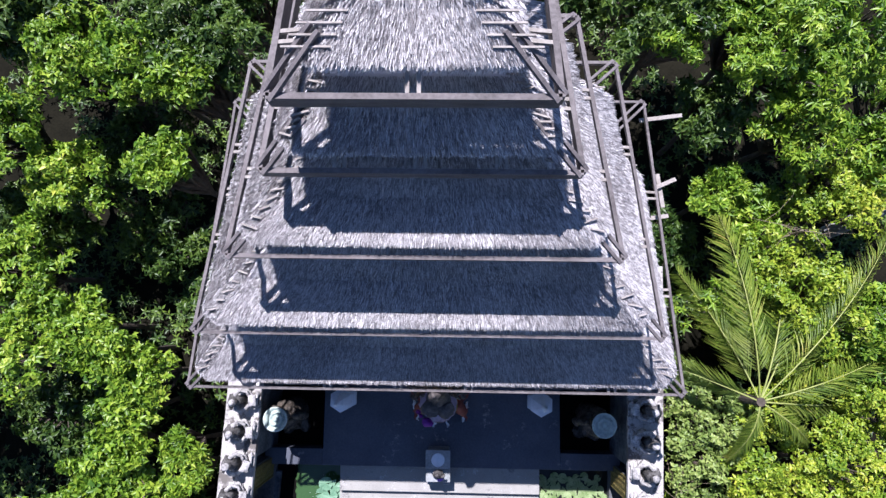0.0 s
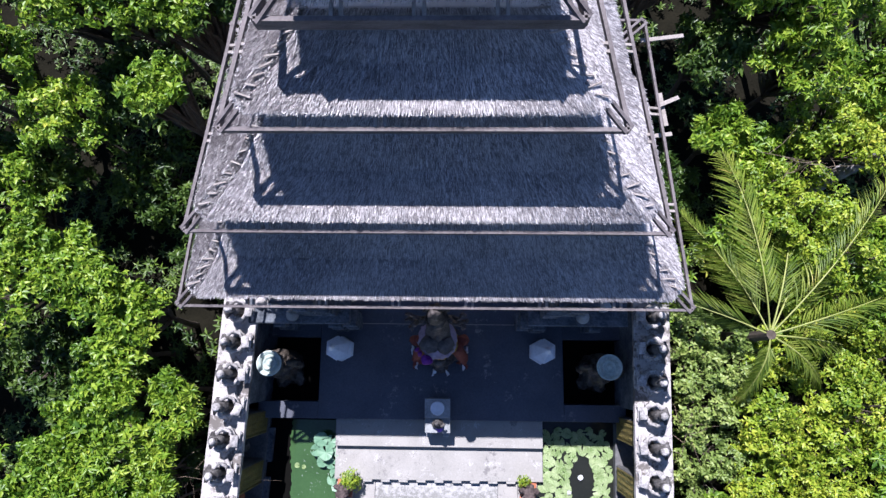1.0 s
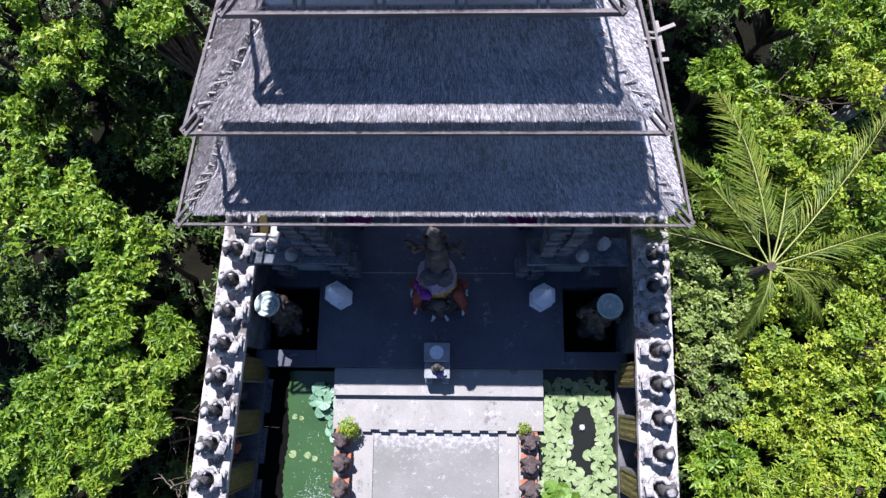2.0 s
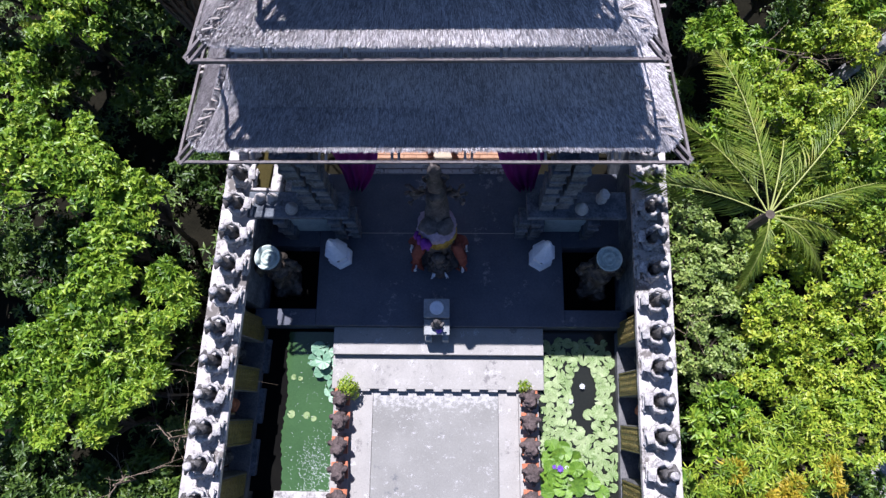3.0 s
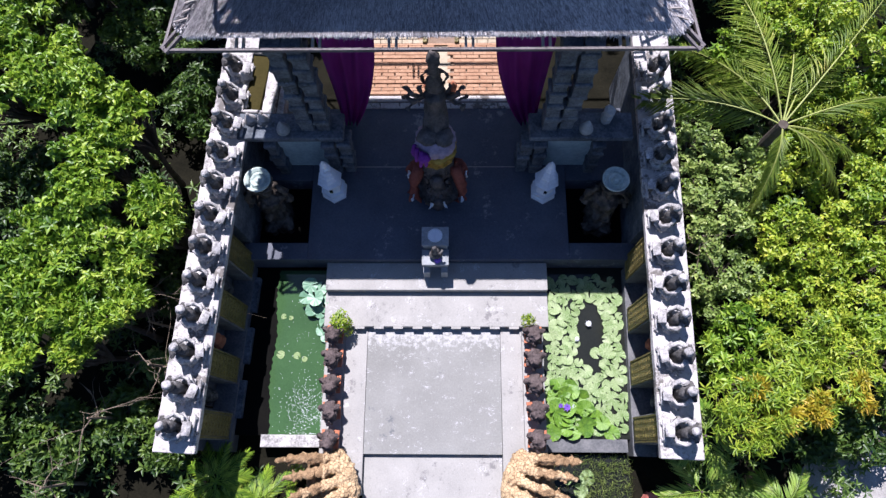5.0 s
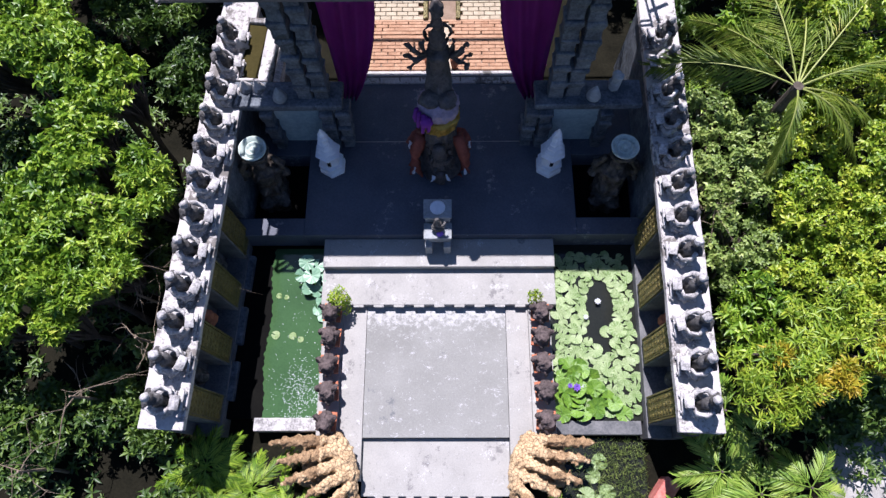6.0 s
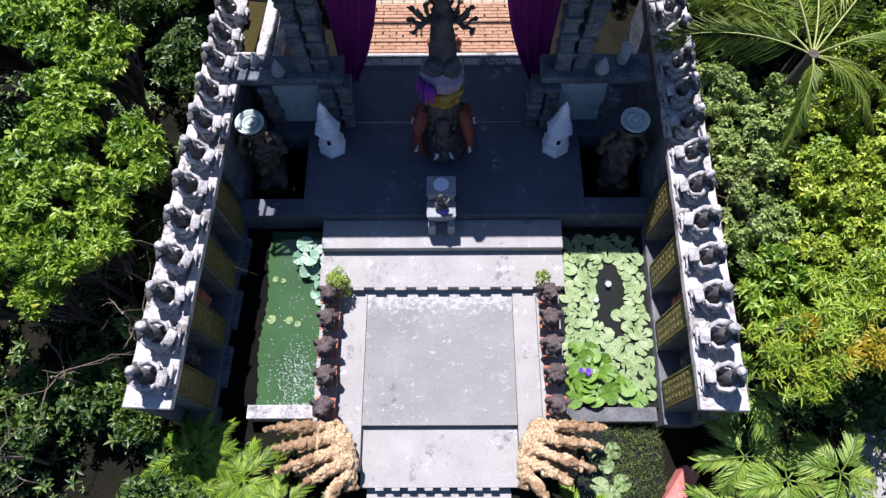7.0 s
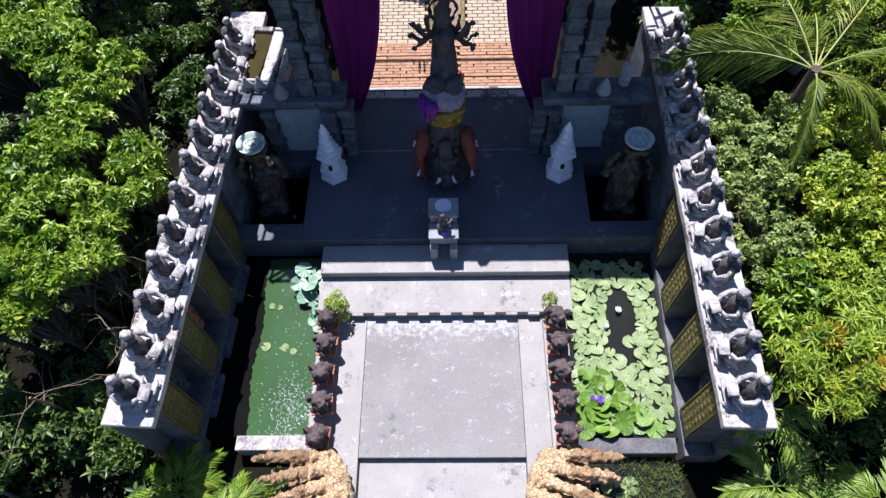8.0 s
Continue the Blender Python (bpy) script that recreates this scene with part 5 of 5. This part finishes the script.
# ---- water plants ----
def pad_mesh(seed, r=1.0):
    """A round floating leaf with a notch and a faintly raised wavy rim."""
    rg = random.Random(seed)
    bm = bmesh.new()
    n = 22
    top = bm.verts.new((0, 0, 0.0))
    low = bm.verts.new((0, 0, -0.02))
    a0 = rg.uniform(0, 6.3)
    up, dn = [], []
    for k in range(n + 1):
        a = a0 + radians(13) + (2 * math.pi - radians(26)) * k / n
        q = r * (1 + 0.04 * math.sin(3 * a + seed) + 0.03 * math.sin(7 * a))
        z = 0.05 * r * math.sin(2 * a + seed) + 0.03 * r * math.sin(9 * a) + 0.08 * r
        up.append(bm.verts.new((q * math.cos(a), q * math.sin(a), z)))
        dn.append(bm.verts.new((q * math.cos(a), q * math.sin(a), z - 0.02)))
    for k in range(n):
        bm.faces.new((top, up[k], up[k + 1]))
        bm.faces.new((low, dn[k + 1], dn[k]))
        bm.faces.new((up[k], dn[k], dn[k + 1], up[k + 1]))
    return bm


PADS = [mesh_of("lily_pad", pad_mesh(k), M_PAD) for k in range(5)]
LOT = [mesh_of("lotus_leaf", pad_mesh(k + 9), M_LOTUS) for k in range(3)]


def pads(parent, meshes, spots, name):
    for k, (x, y, z, r, tilt, turn) in enumerate(spots):
        ob = new(name, meshes[k % len(meshes)])
        ob.parent = parent
        ob.matrix_basis = pose(x, y, z, tilt * math.cos(turn) * 1.0, tilt * math.sin(turn), math.degrees(turn)) @ Matrix.Diagonal((r, r, r, 1))


lily = thing("water_lilies", 0, 0, -0.05, "pale green water lily pads covering the pond, some curled", "water lily")
rl = random.Random(12)
spots = []
tries = 0
while len(spots) < 210 and tries < 9000:
    tries += 1
    x, y, r = rl.uniform(2.32, 3.83), rl.uniform(0.42, 3.6), rl.uniform(0.08, 0.15)
    if ((x - 3.24) / 0.32) ** 2 + ((y - 2.35) / 0.78) ** 2 < 1 or (x > 3.3 and y < 1.9 and rl.random() < 0.25 and y > 1.4):
        continue
    if y > 3.25 and rl.random() < 0.6:
        continue
    if all((x - a) ** 2 + (y - b) ** 2 > (0.69 * (r + q)) ** 2 for a, b, _, q, _, _ in spots):
        spots.append((x, y, 0.01 + 0.007 * (len(spots) % 6), r, rl.uniform(1, 8), rl.uniform(0, 6.3)))
spots += [(3.55, 2.9, 0.02, 0.15, 3, 1), (3.62, 2.62, 0.015, 0.14, 3, 2), (3.3, 2.0, 0.012, 0.12, 3, 4), (3.52, 2.05, 0.02, 0.16, 2, 5)]
pads(lily, PADS, spots, "pad")
CURL = [mesh_of("young_leaf", pad_mesh(k + 20), M_CURL) for k in range(3)]
for k in range(40):
    x, y = 2.33 + 0.75 * rl.random() * (0.4 + 0.6 * rl.random()), 0.4 + 1.0 * rl.random()
    if k > 32:
        x, y = 2.4 + 1.3 * rl.random(), 0.42 + 0.5 * rl.random()
    pads(lily, CURL[k % 3:] + CURL[:k % 3], [(x, y, 0.06 + 0.1 * rl.random(), 0.13 + 0.05 * rl.random(), rl.uniform(10, 35), rl.uniform(0, 6.3))], "curled_leaf")


def flower(x, y, z, material, r, label, name):
    bm = bmesh.new()
    for ring, (cnt, tilt, ln) in enumerate(((8, 0.25, 1.0), (8, 0.6, 0.85), (5, 1.1, 0.6))):
        for k in range(cnt):
            a = 2 * math.pi * (k + 0.5 * ring) / cnt
            d = Vector((math.cos(a) * math.cos(tilt), math.sin(a) * math.cos(tilt), math.sin(tilt))) * r * ln
            sd = Vector((-math.sin(a), math.cos(a), 0)) * r * 0.22
            v = [bm.verts.new(p) for p in (Vector((0, 0, 0)), d * 0.5 + sd, d, d * 0.5 - sd, d * 0.5 + Vector((0, 0, -0.008)))]
            for f in ((0, 1, 4), (1, 2, 4), (2, 3, 4), (3, 0, 4)):
                bm.faces.new([v[i] for i in f])
    ob = tagged(new(name, mesh_of(name, bm, material)), label, "flower", "pond flowers")
    ob.location = (x, y, z)


flower(2.62, 0.9, 0.16, M_PETAL, 0.09, "violet water lily flower above the pads", "water_lily_flower")
flower(2.5, 0.93, 0.14, M_PETAL, 0.06, "violet water lily flower above the pads", "water_lily_flower")
flower(2.76, 0.92, 0.13, M_WHITE, 0.05, "small pale water lily flower", "water_lily_flower")
flower(3.18, 2.6, 0.03, M_WHITE, 0.075, "white water lily flower on dark water", "water_lily_flower")
flower(2.92, 2.28, 0.03, M_WHITE, 0.06, "white water lily flower on dark water", "water_lily_flower")

lot = thing("lotus_plant", 0, 0, -0.043, "blue-green lotus leaves standing out of the green pond", "lotus")
rl = random.Random(3)
ls = [(-2.62, 3.36, 0.3, 0.16), (-2.42, 3.3, 0.24, 0.15), (-2.72, 3.12, 0.2, 0.15), (-2.5, 3.08, 0.3, 0.17), (-2.36, 3.05, 0.2, 0.14), (-2.6, 2.86, 0.16, 0.13), (-2.42, 2.82, 0.12, 0.13), (-2.33, 2.62, 0.08, 0.11), (-2.4, 2.45, 0.02, 0.11), (-2.3, 2.3, 0.02, 0.1)]
pads(lot, LOT, [(x, y, z, r, rl.uniform(3, 16), rl.uniform(0, 6.3)) for x, y, z, r in ls], "leaf")
for x, y, z, r in ls:
    part("stalk", tube(bmesh.new(), [(x, y, -0.3), (x, y, z)], [0.012, 0.01], n=5), M_LEAF_G, lot)
pads(lot, PADS, [(-3.2, 2.75, 0.005, 0.06, 1, 1), (-3.05, 2.72, 0.006, 0.05, 1, 2), (-3.2, 1.95, 0.006, 0.085, 2, 3), (-2.86, 1.93, 0.005, 0.075, 2, 4), (-2.7, 1.86, 0.004, 0.06, 2, 1)], "floating_leaf")
# small white flecks on the pond
rng_p = np.random.default_rng(4)
n = 620
px = np.concatenate([rng_p.uniform(-3.2, -2.3, 120), np.clip(rng_p.normal(-2.62, 0.22, 500), -3.3, -2.29)])
py = np.concatenate([rng_p.uniform(0.4, 3.6, 120), np.clip(rng_p.normal(0.85, 0.3, 500), 0.38, 1.8)])
base = np.stack([px, py, np.full(n, -0.04)], 1)
ang = rng_p.uniform(0, 6.3, n)
ob = new("drifting_petals", leaves("drifting_petals", base, np.stack([np.cos(ang), np.sin(ang), 0 * ang], 1), np.tile([0, 0, 1.0], (n, 1)), rng_p.uniform(0.008, 0.024, n), rng_p.uniform(0.006, 0.014, n), M_WHITE))
tagged(ob, "tiny white flecks on green water", "petals", kind="stuff")
lp = thing("lower_lilies", 0, 0, -0.2, "lily pads and grass in the small lower pond", "water lily")
pads(lp, PADS, [(3.0, -0.42, 0.02, 0.15, 3, 1), (2.86, -0.66, 0.02, 0.14, 3, 2), (2.7, -1.0, 0.08, 0.16, 14, 3), (2.9, -1.15, 0.06, 0.16, 10, 4), (3.1, -0.95, 0.04, 0.15, 8, 5), (2.6, -0.45, 0.1, 0.1, 25, 2), (2.75, -1.35, 0.03, 0.17, 4, 1)], "pad")


# ---- palms and ferns ----
M_ARECA = leaf_mat("areca_leaf", (0.1, 0.21, 0.02), (0.24, 0.37, 0.05), (0.42, 0.5, 0.1), (0.58, 0.55, 0.14))


def frond_arrays(rng, p0, ang, length, rise, droop, leaf, pairs, width, sag=0.35):
    """One feather leaf: rachis points, and base, way, up, length, width of its leaflets."""
    if leaf > 0.5:
        leaf = min(leaf, 0.3 * length)
    f = np.linspace(0, 1, 14)
    d = np.array([math.cos(ang), math.sin(ang)])
    pts = np.stack([p0[0] + d[0] * length * f, p0[1] + d[1] * length * f, p0[2] + rise * f * length - droop * length * f ** 2], 1)
    ff = np.linspace(0.14, 0.985, pairs)
    base = np.stack([np.interp(ff, f, pts[:, i]) for i in range(3)], 1)
    tan = unit(np.stack([np.interp(ff, f, np.gradient(pts[:, i], f)) for i in range(3)], 1))
    side = unit(np.cross(tan, [0, 0, 1.0]))
    twist = rng.uniform(-1.1, 1.1) if length > 1.2 else 0.0
    side = unit(math.cos(twist) * side + math.sin(twist) * np.cross(side, tan))
    up = np.cross(side, tan)
    B, W, U, L, D = [], [], [], [], []
    for s in (-1, 1):
        way = unit(s * side * 0.9 + tan * (1.0 + 0.5 * ff[:, None]) + up * 0.12 + 0.06 * rng.normal(size=base.shape))
        way[:, 2] -= sag * (0.4 + rng.random(pairs))
        B.append(base), W.append(way), U.append(up + 0.2 * s * side)
        L.append(leaf * (0.35 + 0.75 * np.sin(np.pi * (0.12 + 0.8 * ff))) * rng.uniform(0.7, 1.15, pairs)), D.append(np.full(pairs, width))
    return pts, [np.concatenate(a) for a in (B, W, U, L, D)]


def palm(name, x, y, crown_z, fronds, label, seed, leaf, pairs, width, trunk, material=None, group="", stalk=0.02):
    t = thing(name, x, y, GROUND, label, "palm" if "palm" in name else "fern", group=group)
    rng = np.random.default_rng(seed)
    z = crown_z - GROUND
    if trunk:
        part("trunk", tube(bmesh.new(), [(0.25, 0.1, -0.1), (0.1, 0.05, 0.3 * z), (0, 0, 0.7 * z), (0, 0, z + 0.05)], [trunk * 1.3, trunk, trunk * 0.9, trunk * 0.75], n=10), M_BARK, t)
    for ang, length, rise, droop in fronds:
        pts, rows = frond_arrays(rng, (0, 0, z), radians(ang), length, rise, droop, leaf, pairs, width, 0.55 if trunk > 0.1 else 0.35)
        fr = part("frond", tube(bmesh.new(), [tuple(map(float, p)) for p in pts], [float(q) for q in np.linspace(stalk, stalk * 0.2, len(pts))], n=5), M_RIB if material is None else material, t)
        ob = tagged(new("leaf_blade", leaves("leaf_blade", *rows, material or M_FROND)), kind="stuff")
        ob.parent = fr
    return t


palm("coconut_palm", 6.25, 5.65, 2.85, [(71, 4.4, 0.1, 0.5), (97, 4.0, 0.36, 0.5), (49, 4.6, 0.36, 0.44), (58, 4.2, -0.1, 0.4), (18, 3.6, 0.3, 0.62), (-4, 3.0, 0.0, 0.8), (111, 2.8, 0.0, 0.5), (158, 2.4, 0.3, 0.55), (-34, 1.7, 0.3, 0.9), (-104, 1.3, 0.4, 1.1)],
     "coconut palm with long yellow-green arching fronds", 5, 0.75, 104, 0.022, 0.12, stalk=0.018)
rq = random.Random(9)
for x, y, z, n in ((4.8, -0.6, 0.9, 6), (5.4, -0.95, 0.9, 7), (6.2, -0.85, 1.0, 6), (4.75, 0.35, 1.5, 5), (4.8, -1.6, 0.6, 7)):
    palm("areca_palm", x, y, z, [(360 * k / n + rq.uniform(-15, 15), rq.uniform(0.6, 0.95), rq.uniform(0.3, 0.7), rq.uniform(0.5, 0.8)) for k in range(n)], "small areca palm with arching feathery fronds", int(100 * x), 0.34, 30, 0.026, 0.03, M_ARECA, "areca palms", 0.012)
for x, y, z, n in ((-3.3, -0.9, 0.25, 9), (-2.6, -1.3, 0.2, 8), (-4.1, -0.5, 0.4, 9), (-3.9, -1.6, 0.3, 8), (2.3, -1.7, 0.1, 7)):
    palm("fern", x, y, z, [(360 * k / n + rq.uniform(-15, 15), rq.uniform(0.6, 0.95), rq.uniform(0.3, 0.6), rq.uniform(0.4, 0.7)) for k in range(n)], "low green fern with feathery arching leaves", int(abs(90 * x)), 0.26, 46, 0.015, 0.0, M_LEAF_A, "ferns", 0.01)
# leaning ringed trunk, dry twigs
lt = thing("leaning_palm_trunk", 8.2, 8.9, GROUND, "grey ringed palm trunk leaning through the trees", "trunk")
bm = bmesh.new()
pts = [Vector((0.0, 0.0, 0.0)).lerp(Vector((2.1, 1.33, 4.0)), k / 40) + Vector((0, 0, 1.2 * (k / 40) * (1 - k / 40))) for k in range(41)]
tube(bm, pts, [0.15 + 0.015 * (k % 2) for k in range(41)], n=12)
part("trunk", bm, mat("grey_ringed_bark", (0.2, 0.2, 0.2), (0.36, 0.36, 0.36), 0.9, 4, 22, 0.5), lt)
M_TWIG = mat("bleached_twig", (0.13, 0.1, 0.07), (0.27, 0.215, 0.155), 0.9, 8, 30, 0.4)


def twigs(x, y, z, n, size, seed, label):
    rt = random.Random(seed)
    t = thing("dry_branch", x, y, GROUND, label, "branch", group="dry branches")
    bm = bmesh.new()
    h = z - GROUND
    tube(bm, [(0, 0, -0.1), (0.1, 0.05, 0.5 * h), (0, 0, h)], [0.04, 0.03, 0.02], n=6)
    def shoot(q, d, r, depth):
        pts, p = [q], q
        for k in range(4):
            d = d + Vector((rt.uniform(-1, 1), rt.uniform(-1, 1), rt.uniform(-0.8, 0.5))) * 0.45 * d.length
            p = p + d
            pts.append(p)
        tube(bm, pts, [r, r * 0.85, r * 0.65, r * 0.45, r * 0.2], n=4)
        if depth:
            for k in (1, 2, 3):
                shoot(pts[k], Vector((rt.uniform(-1, 1), rt.uniform(-1, 1), rt.uniform(-0.3, 0.4))).normalized() * d.length * 0.75, r * 0.5, depth - 1)

    for _ in range(max(4, n // 4)):
        a = rt.uniform(0, 6.3)
        way = Vector((math.cos(a), math.sin(a), rt.uniform(-0.3, 0.3))).normalized() * size * rt.uniform(0.15, 0.28)
        shoot(Vector((0, 0, h * rt.uniform(0.7, 1))), way, 0.011, 1)
    tagged(part("twig", bm, M_TWIG, t), kind="stuff")


twigs(7.3, 9.0, 2.9, 26, 0.9, 1, "bleached bare twigs among green shrubs")
twigs(-5.3, 2.9, 2.0, 16, 0.7, 2, "dry brown twigs beside the court wall")
twigs(-6.2, 0.6, 1.4, 18, 0.6, 3, "dry brown twigs over dark undergrowth")
twigs(5.0, 3.9, 1.9, 18, 0.6, 4, "dry brown twigs beside the court wall")
twigs(-5.0, 1.5, 1.9, 22, 0.7, 6, "dry brown twigs beside the court wall")
twigs(-5.2, 2.3, 1.7, 20, 0.6, 7, "dry brown twigs beside the court wall")
twigs(-5.7, 3.6, 2.7, 18, 0.6, 8, "dry brown twigs among bright leaves")
twigs(-7.0, -0.6, 1.1, 14, 0.6, 5, "dry brown twigs over dark undergrowth")

# ---- red-painted kerb and pale gravel at the side of the court ----
bm = bmesh.new()
box(bm, -0.14, 0.14, -0.7, 0.7, 0, 0.5, bev=0.02)
rk = tagged(new("red_kerb", mesh_of("red_kerb", bm, mat("faded_red_paint", (0.38, 0.09, 0.07), (0.6, 0.24, 0.2), 0.8, 3, 18, 0.3))), "faded red painted kerb beside the lower pond", "kerb", kind="structure")
rk.matrix_world = pose(3.85, -1.3, GROUND - 0.1, 0, 0, -38)


def gravel(name, x, y, rx, ry, top, label):
    """A low spread of gravel with a ragged outline that thins out at its edge."""
    bm = bmesh.new()
    rings = []
    for q, z in ((0.5, top), (0.8, top * 0.9), (1.0, -0.02)):
        ring = []
        for k in range(64):
            a = 2 * math.pi * k / 64
            w = q * (1 + 0.14 * math.sin(3 * a + x) + 0.08 * math.sin(7 * a + y) + 0.05 * math.sin(17 * a))
            ring.append(bm.verts.new((x + rx * w * math.cos(a), y + ry * w * math.sin(a), GROUND + z)))
        rings.append(ring)
    bm.faces.new(rings[0])
    for u, v in zip(rings, rings[1:]):
        for k in range(64):
            bm.faces.new((u[k], v[k], v[(k + 1) % 64], u[(k + 1) % 64]))
    return setting(name, bm, M_GRAVEL, label, "path")


gravel("gravel_path", 9.6, -2.2, 3.6, 2.9, 0.04, "bright white gravel path between shrubs")
gravel("gravel_corner", 4.9, -2.7, 0.95, 1.5, 0.034, "bright white gravel beside the lower pond")
for x, y, r, kind, top in ((-2.02, 2.56, 0.2, "C", 0.62), (1.93, 2.58, 0.11, "C", 0.45)):
    plant("potted_plant", x + (0.12 if x < 0 else -0.05), y, 0.17, [(0, 0, 0.25, r, r, 0.2), (0.05, -0.1, 0.15, r * 0.8, r * 0.8, 0.15)], "small bright green bushy plant beside the pots", "plant", M_LEAF_C, 77, per_m2=260, k=5, length=0.07, width=0.03, trunk=0.012)

tub = thing("plastic_tub", 8.55, 1.95, GROUND, "small blue plastic tub standing on gravel", "tub")
part("shell", lathe([(0.2, 0), (0.26, 0.3), (0.28, 0.31), (0.28, 0.34), (0.25, 0.34), (0.19, 0.05)], 20), mat("blue_plastic", (0.03, 0.12, 0.35), (0.06, 0.2, 0.5), 0.4, 3, 20, 0.05), tub, smooth=True)
gr = np.random.default_rng(9)
n = 1600
base = np.stack([np.concatenate([gr.uniform(2.3, 3.85, n // 2), gr.uniform(2.9, 3.85, n // 2)]), np.concatenate([gr.uniform(-1.8, -0.02, n // 2), gr.uniform(-1.5, -0.02, n // 2)]), np.full(n, -0.2)], 1)
ang = gr.uniform(0, 6.3, n)
ob = new("pond_grass", leaves("pond_grass", base, np.stack([0.5 * np.cos(ang), 0.5 * np.sin(ang), gr.uniform(0.5, 1.2, n)], 1), np.stack([np.sin(ang), -np.cos(ang), 0.2 + 0 * ang], 1), gr.uniform(0.08, 0.3, n), np.full(n, 0.012), M_LEAF_G))
tagged(ob, "thin grass standing in the small lower pond", "grass", kind="stuff")


# ---- brick terrace behind the gate, brick by brick ----
setting("threshold", boxes((-1.75, 1.85, 7.365, 7.68, -0.35, 0.56), bev=0.01), M_WALLTOP, "pale stone threshold in sunlight", "step")
terr = setting("brick_terrace", boxes((-1.76, 1.88, 7.685, 12.5, -0.35, 0.42)), M_MORTAR, "orange and cream brick terrace behind the gateway", "paving")
rb = random.Random(2)


def brick_mesh(name, l, w, h, material):
    return mesh_of(name, boxes((-l / 2, l / 2, -w / 2, w / 2, 0, h), bev=0.006), material)


OB = [brick_mesh("brick", 0.27 + 0.02 * k, 0.083, 0.07, M_BRICK) for k in range(3)]
CB = [brick_mesh("brick", 0.235, 0.105, 0.07, M_CREAM)]
y, row = 7.74, 0
while y < 9.05:
    drop = 0.05 if y < 8.05 else 0.02 if y < 8.7 else 0.0
    x = -1.72 + 0.14 * (row % 2)
    while x < 1.85:
        if not (-0.16 < x < 0.34):
            ob = new("brick", OB[rb.randrange(3)])
            ob.parent = terr
            ob.matrix_basis = pose(x, y, 0.42 - drop + rb.uniform(0, 0.006), 0, 0, rb.uniform(-0.8, 0.8))
        x += 0.3
    y, row = y + 0.092, row + 1
y, row = 9.16, 0
while y < 10.6:
    x = -1.7 + 0.125 * (row % 2)
    while x < 1.85:
        if not (-0.4 < x < 0.55):
            ob = new("brick", CB[0])
            ob.parent = terr
            ob.matrix_basis = pose(x, y, 0.425 + rb.uniform(0, 0.006), 0, 0, rb.uniform(-0.8, 0.8))
        x += 0.25
    y, row = y + 0.12, row + 1
part("channel_edge", boxes((-0.34, -0.24, 9.1, 12, 0.42, 0.56), bev=0.01), M_GOLD, terr)
part("channel_edge", boxes((0.4, 0.5, 9.1, 12, 0.42, 0.56), bev=0.01), M_GOLD, terr)
part("pebble_bed", roughen(boxes((-0.12, 0.3, 7.7, 9.1, 0.40, 0.46)), 0.01, 20), M_CREAM, terr)
part("edge_strip", boxes((-1.75, 1.85, 9.06, 9.1, 0.42, 0.5)), M_BRICK, terr)
for x in (-0.2, 0.36):
    b = tagged(new("terracotta_lamp", mesh_of("terracotta_lamp", lathe([(0.06, 0), (0.08, 0.1), (0.1, 0.25), (0.04, 0.32), (0.02, 0.4)], 10), M_TERRA, True)), "small terracotta lantern behind the threshold", "lantern", "terracotta lanterns")
    b.location = (x, 7.85, 0.46)
lr = thing("low_rail", 0, 7.42, 0.56, "thin dark metal rail along the threshold", "rail")
part("bar", tube(bmesh.new(), [(-1.72, 0, 0.16), (1.82, 0, 0.16)], [0.018, 0.018]), M_WOOD, lr)
for k in range(9):
    part("post", tube(bmesh.new(), [(-1.7 + 0.437 * k, 0, 0), (-1.7 + 0.437 * k, 0, 0.16)], [0.014, 0.014], n=6), M_WOOD, lr)
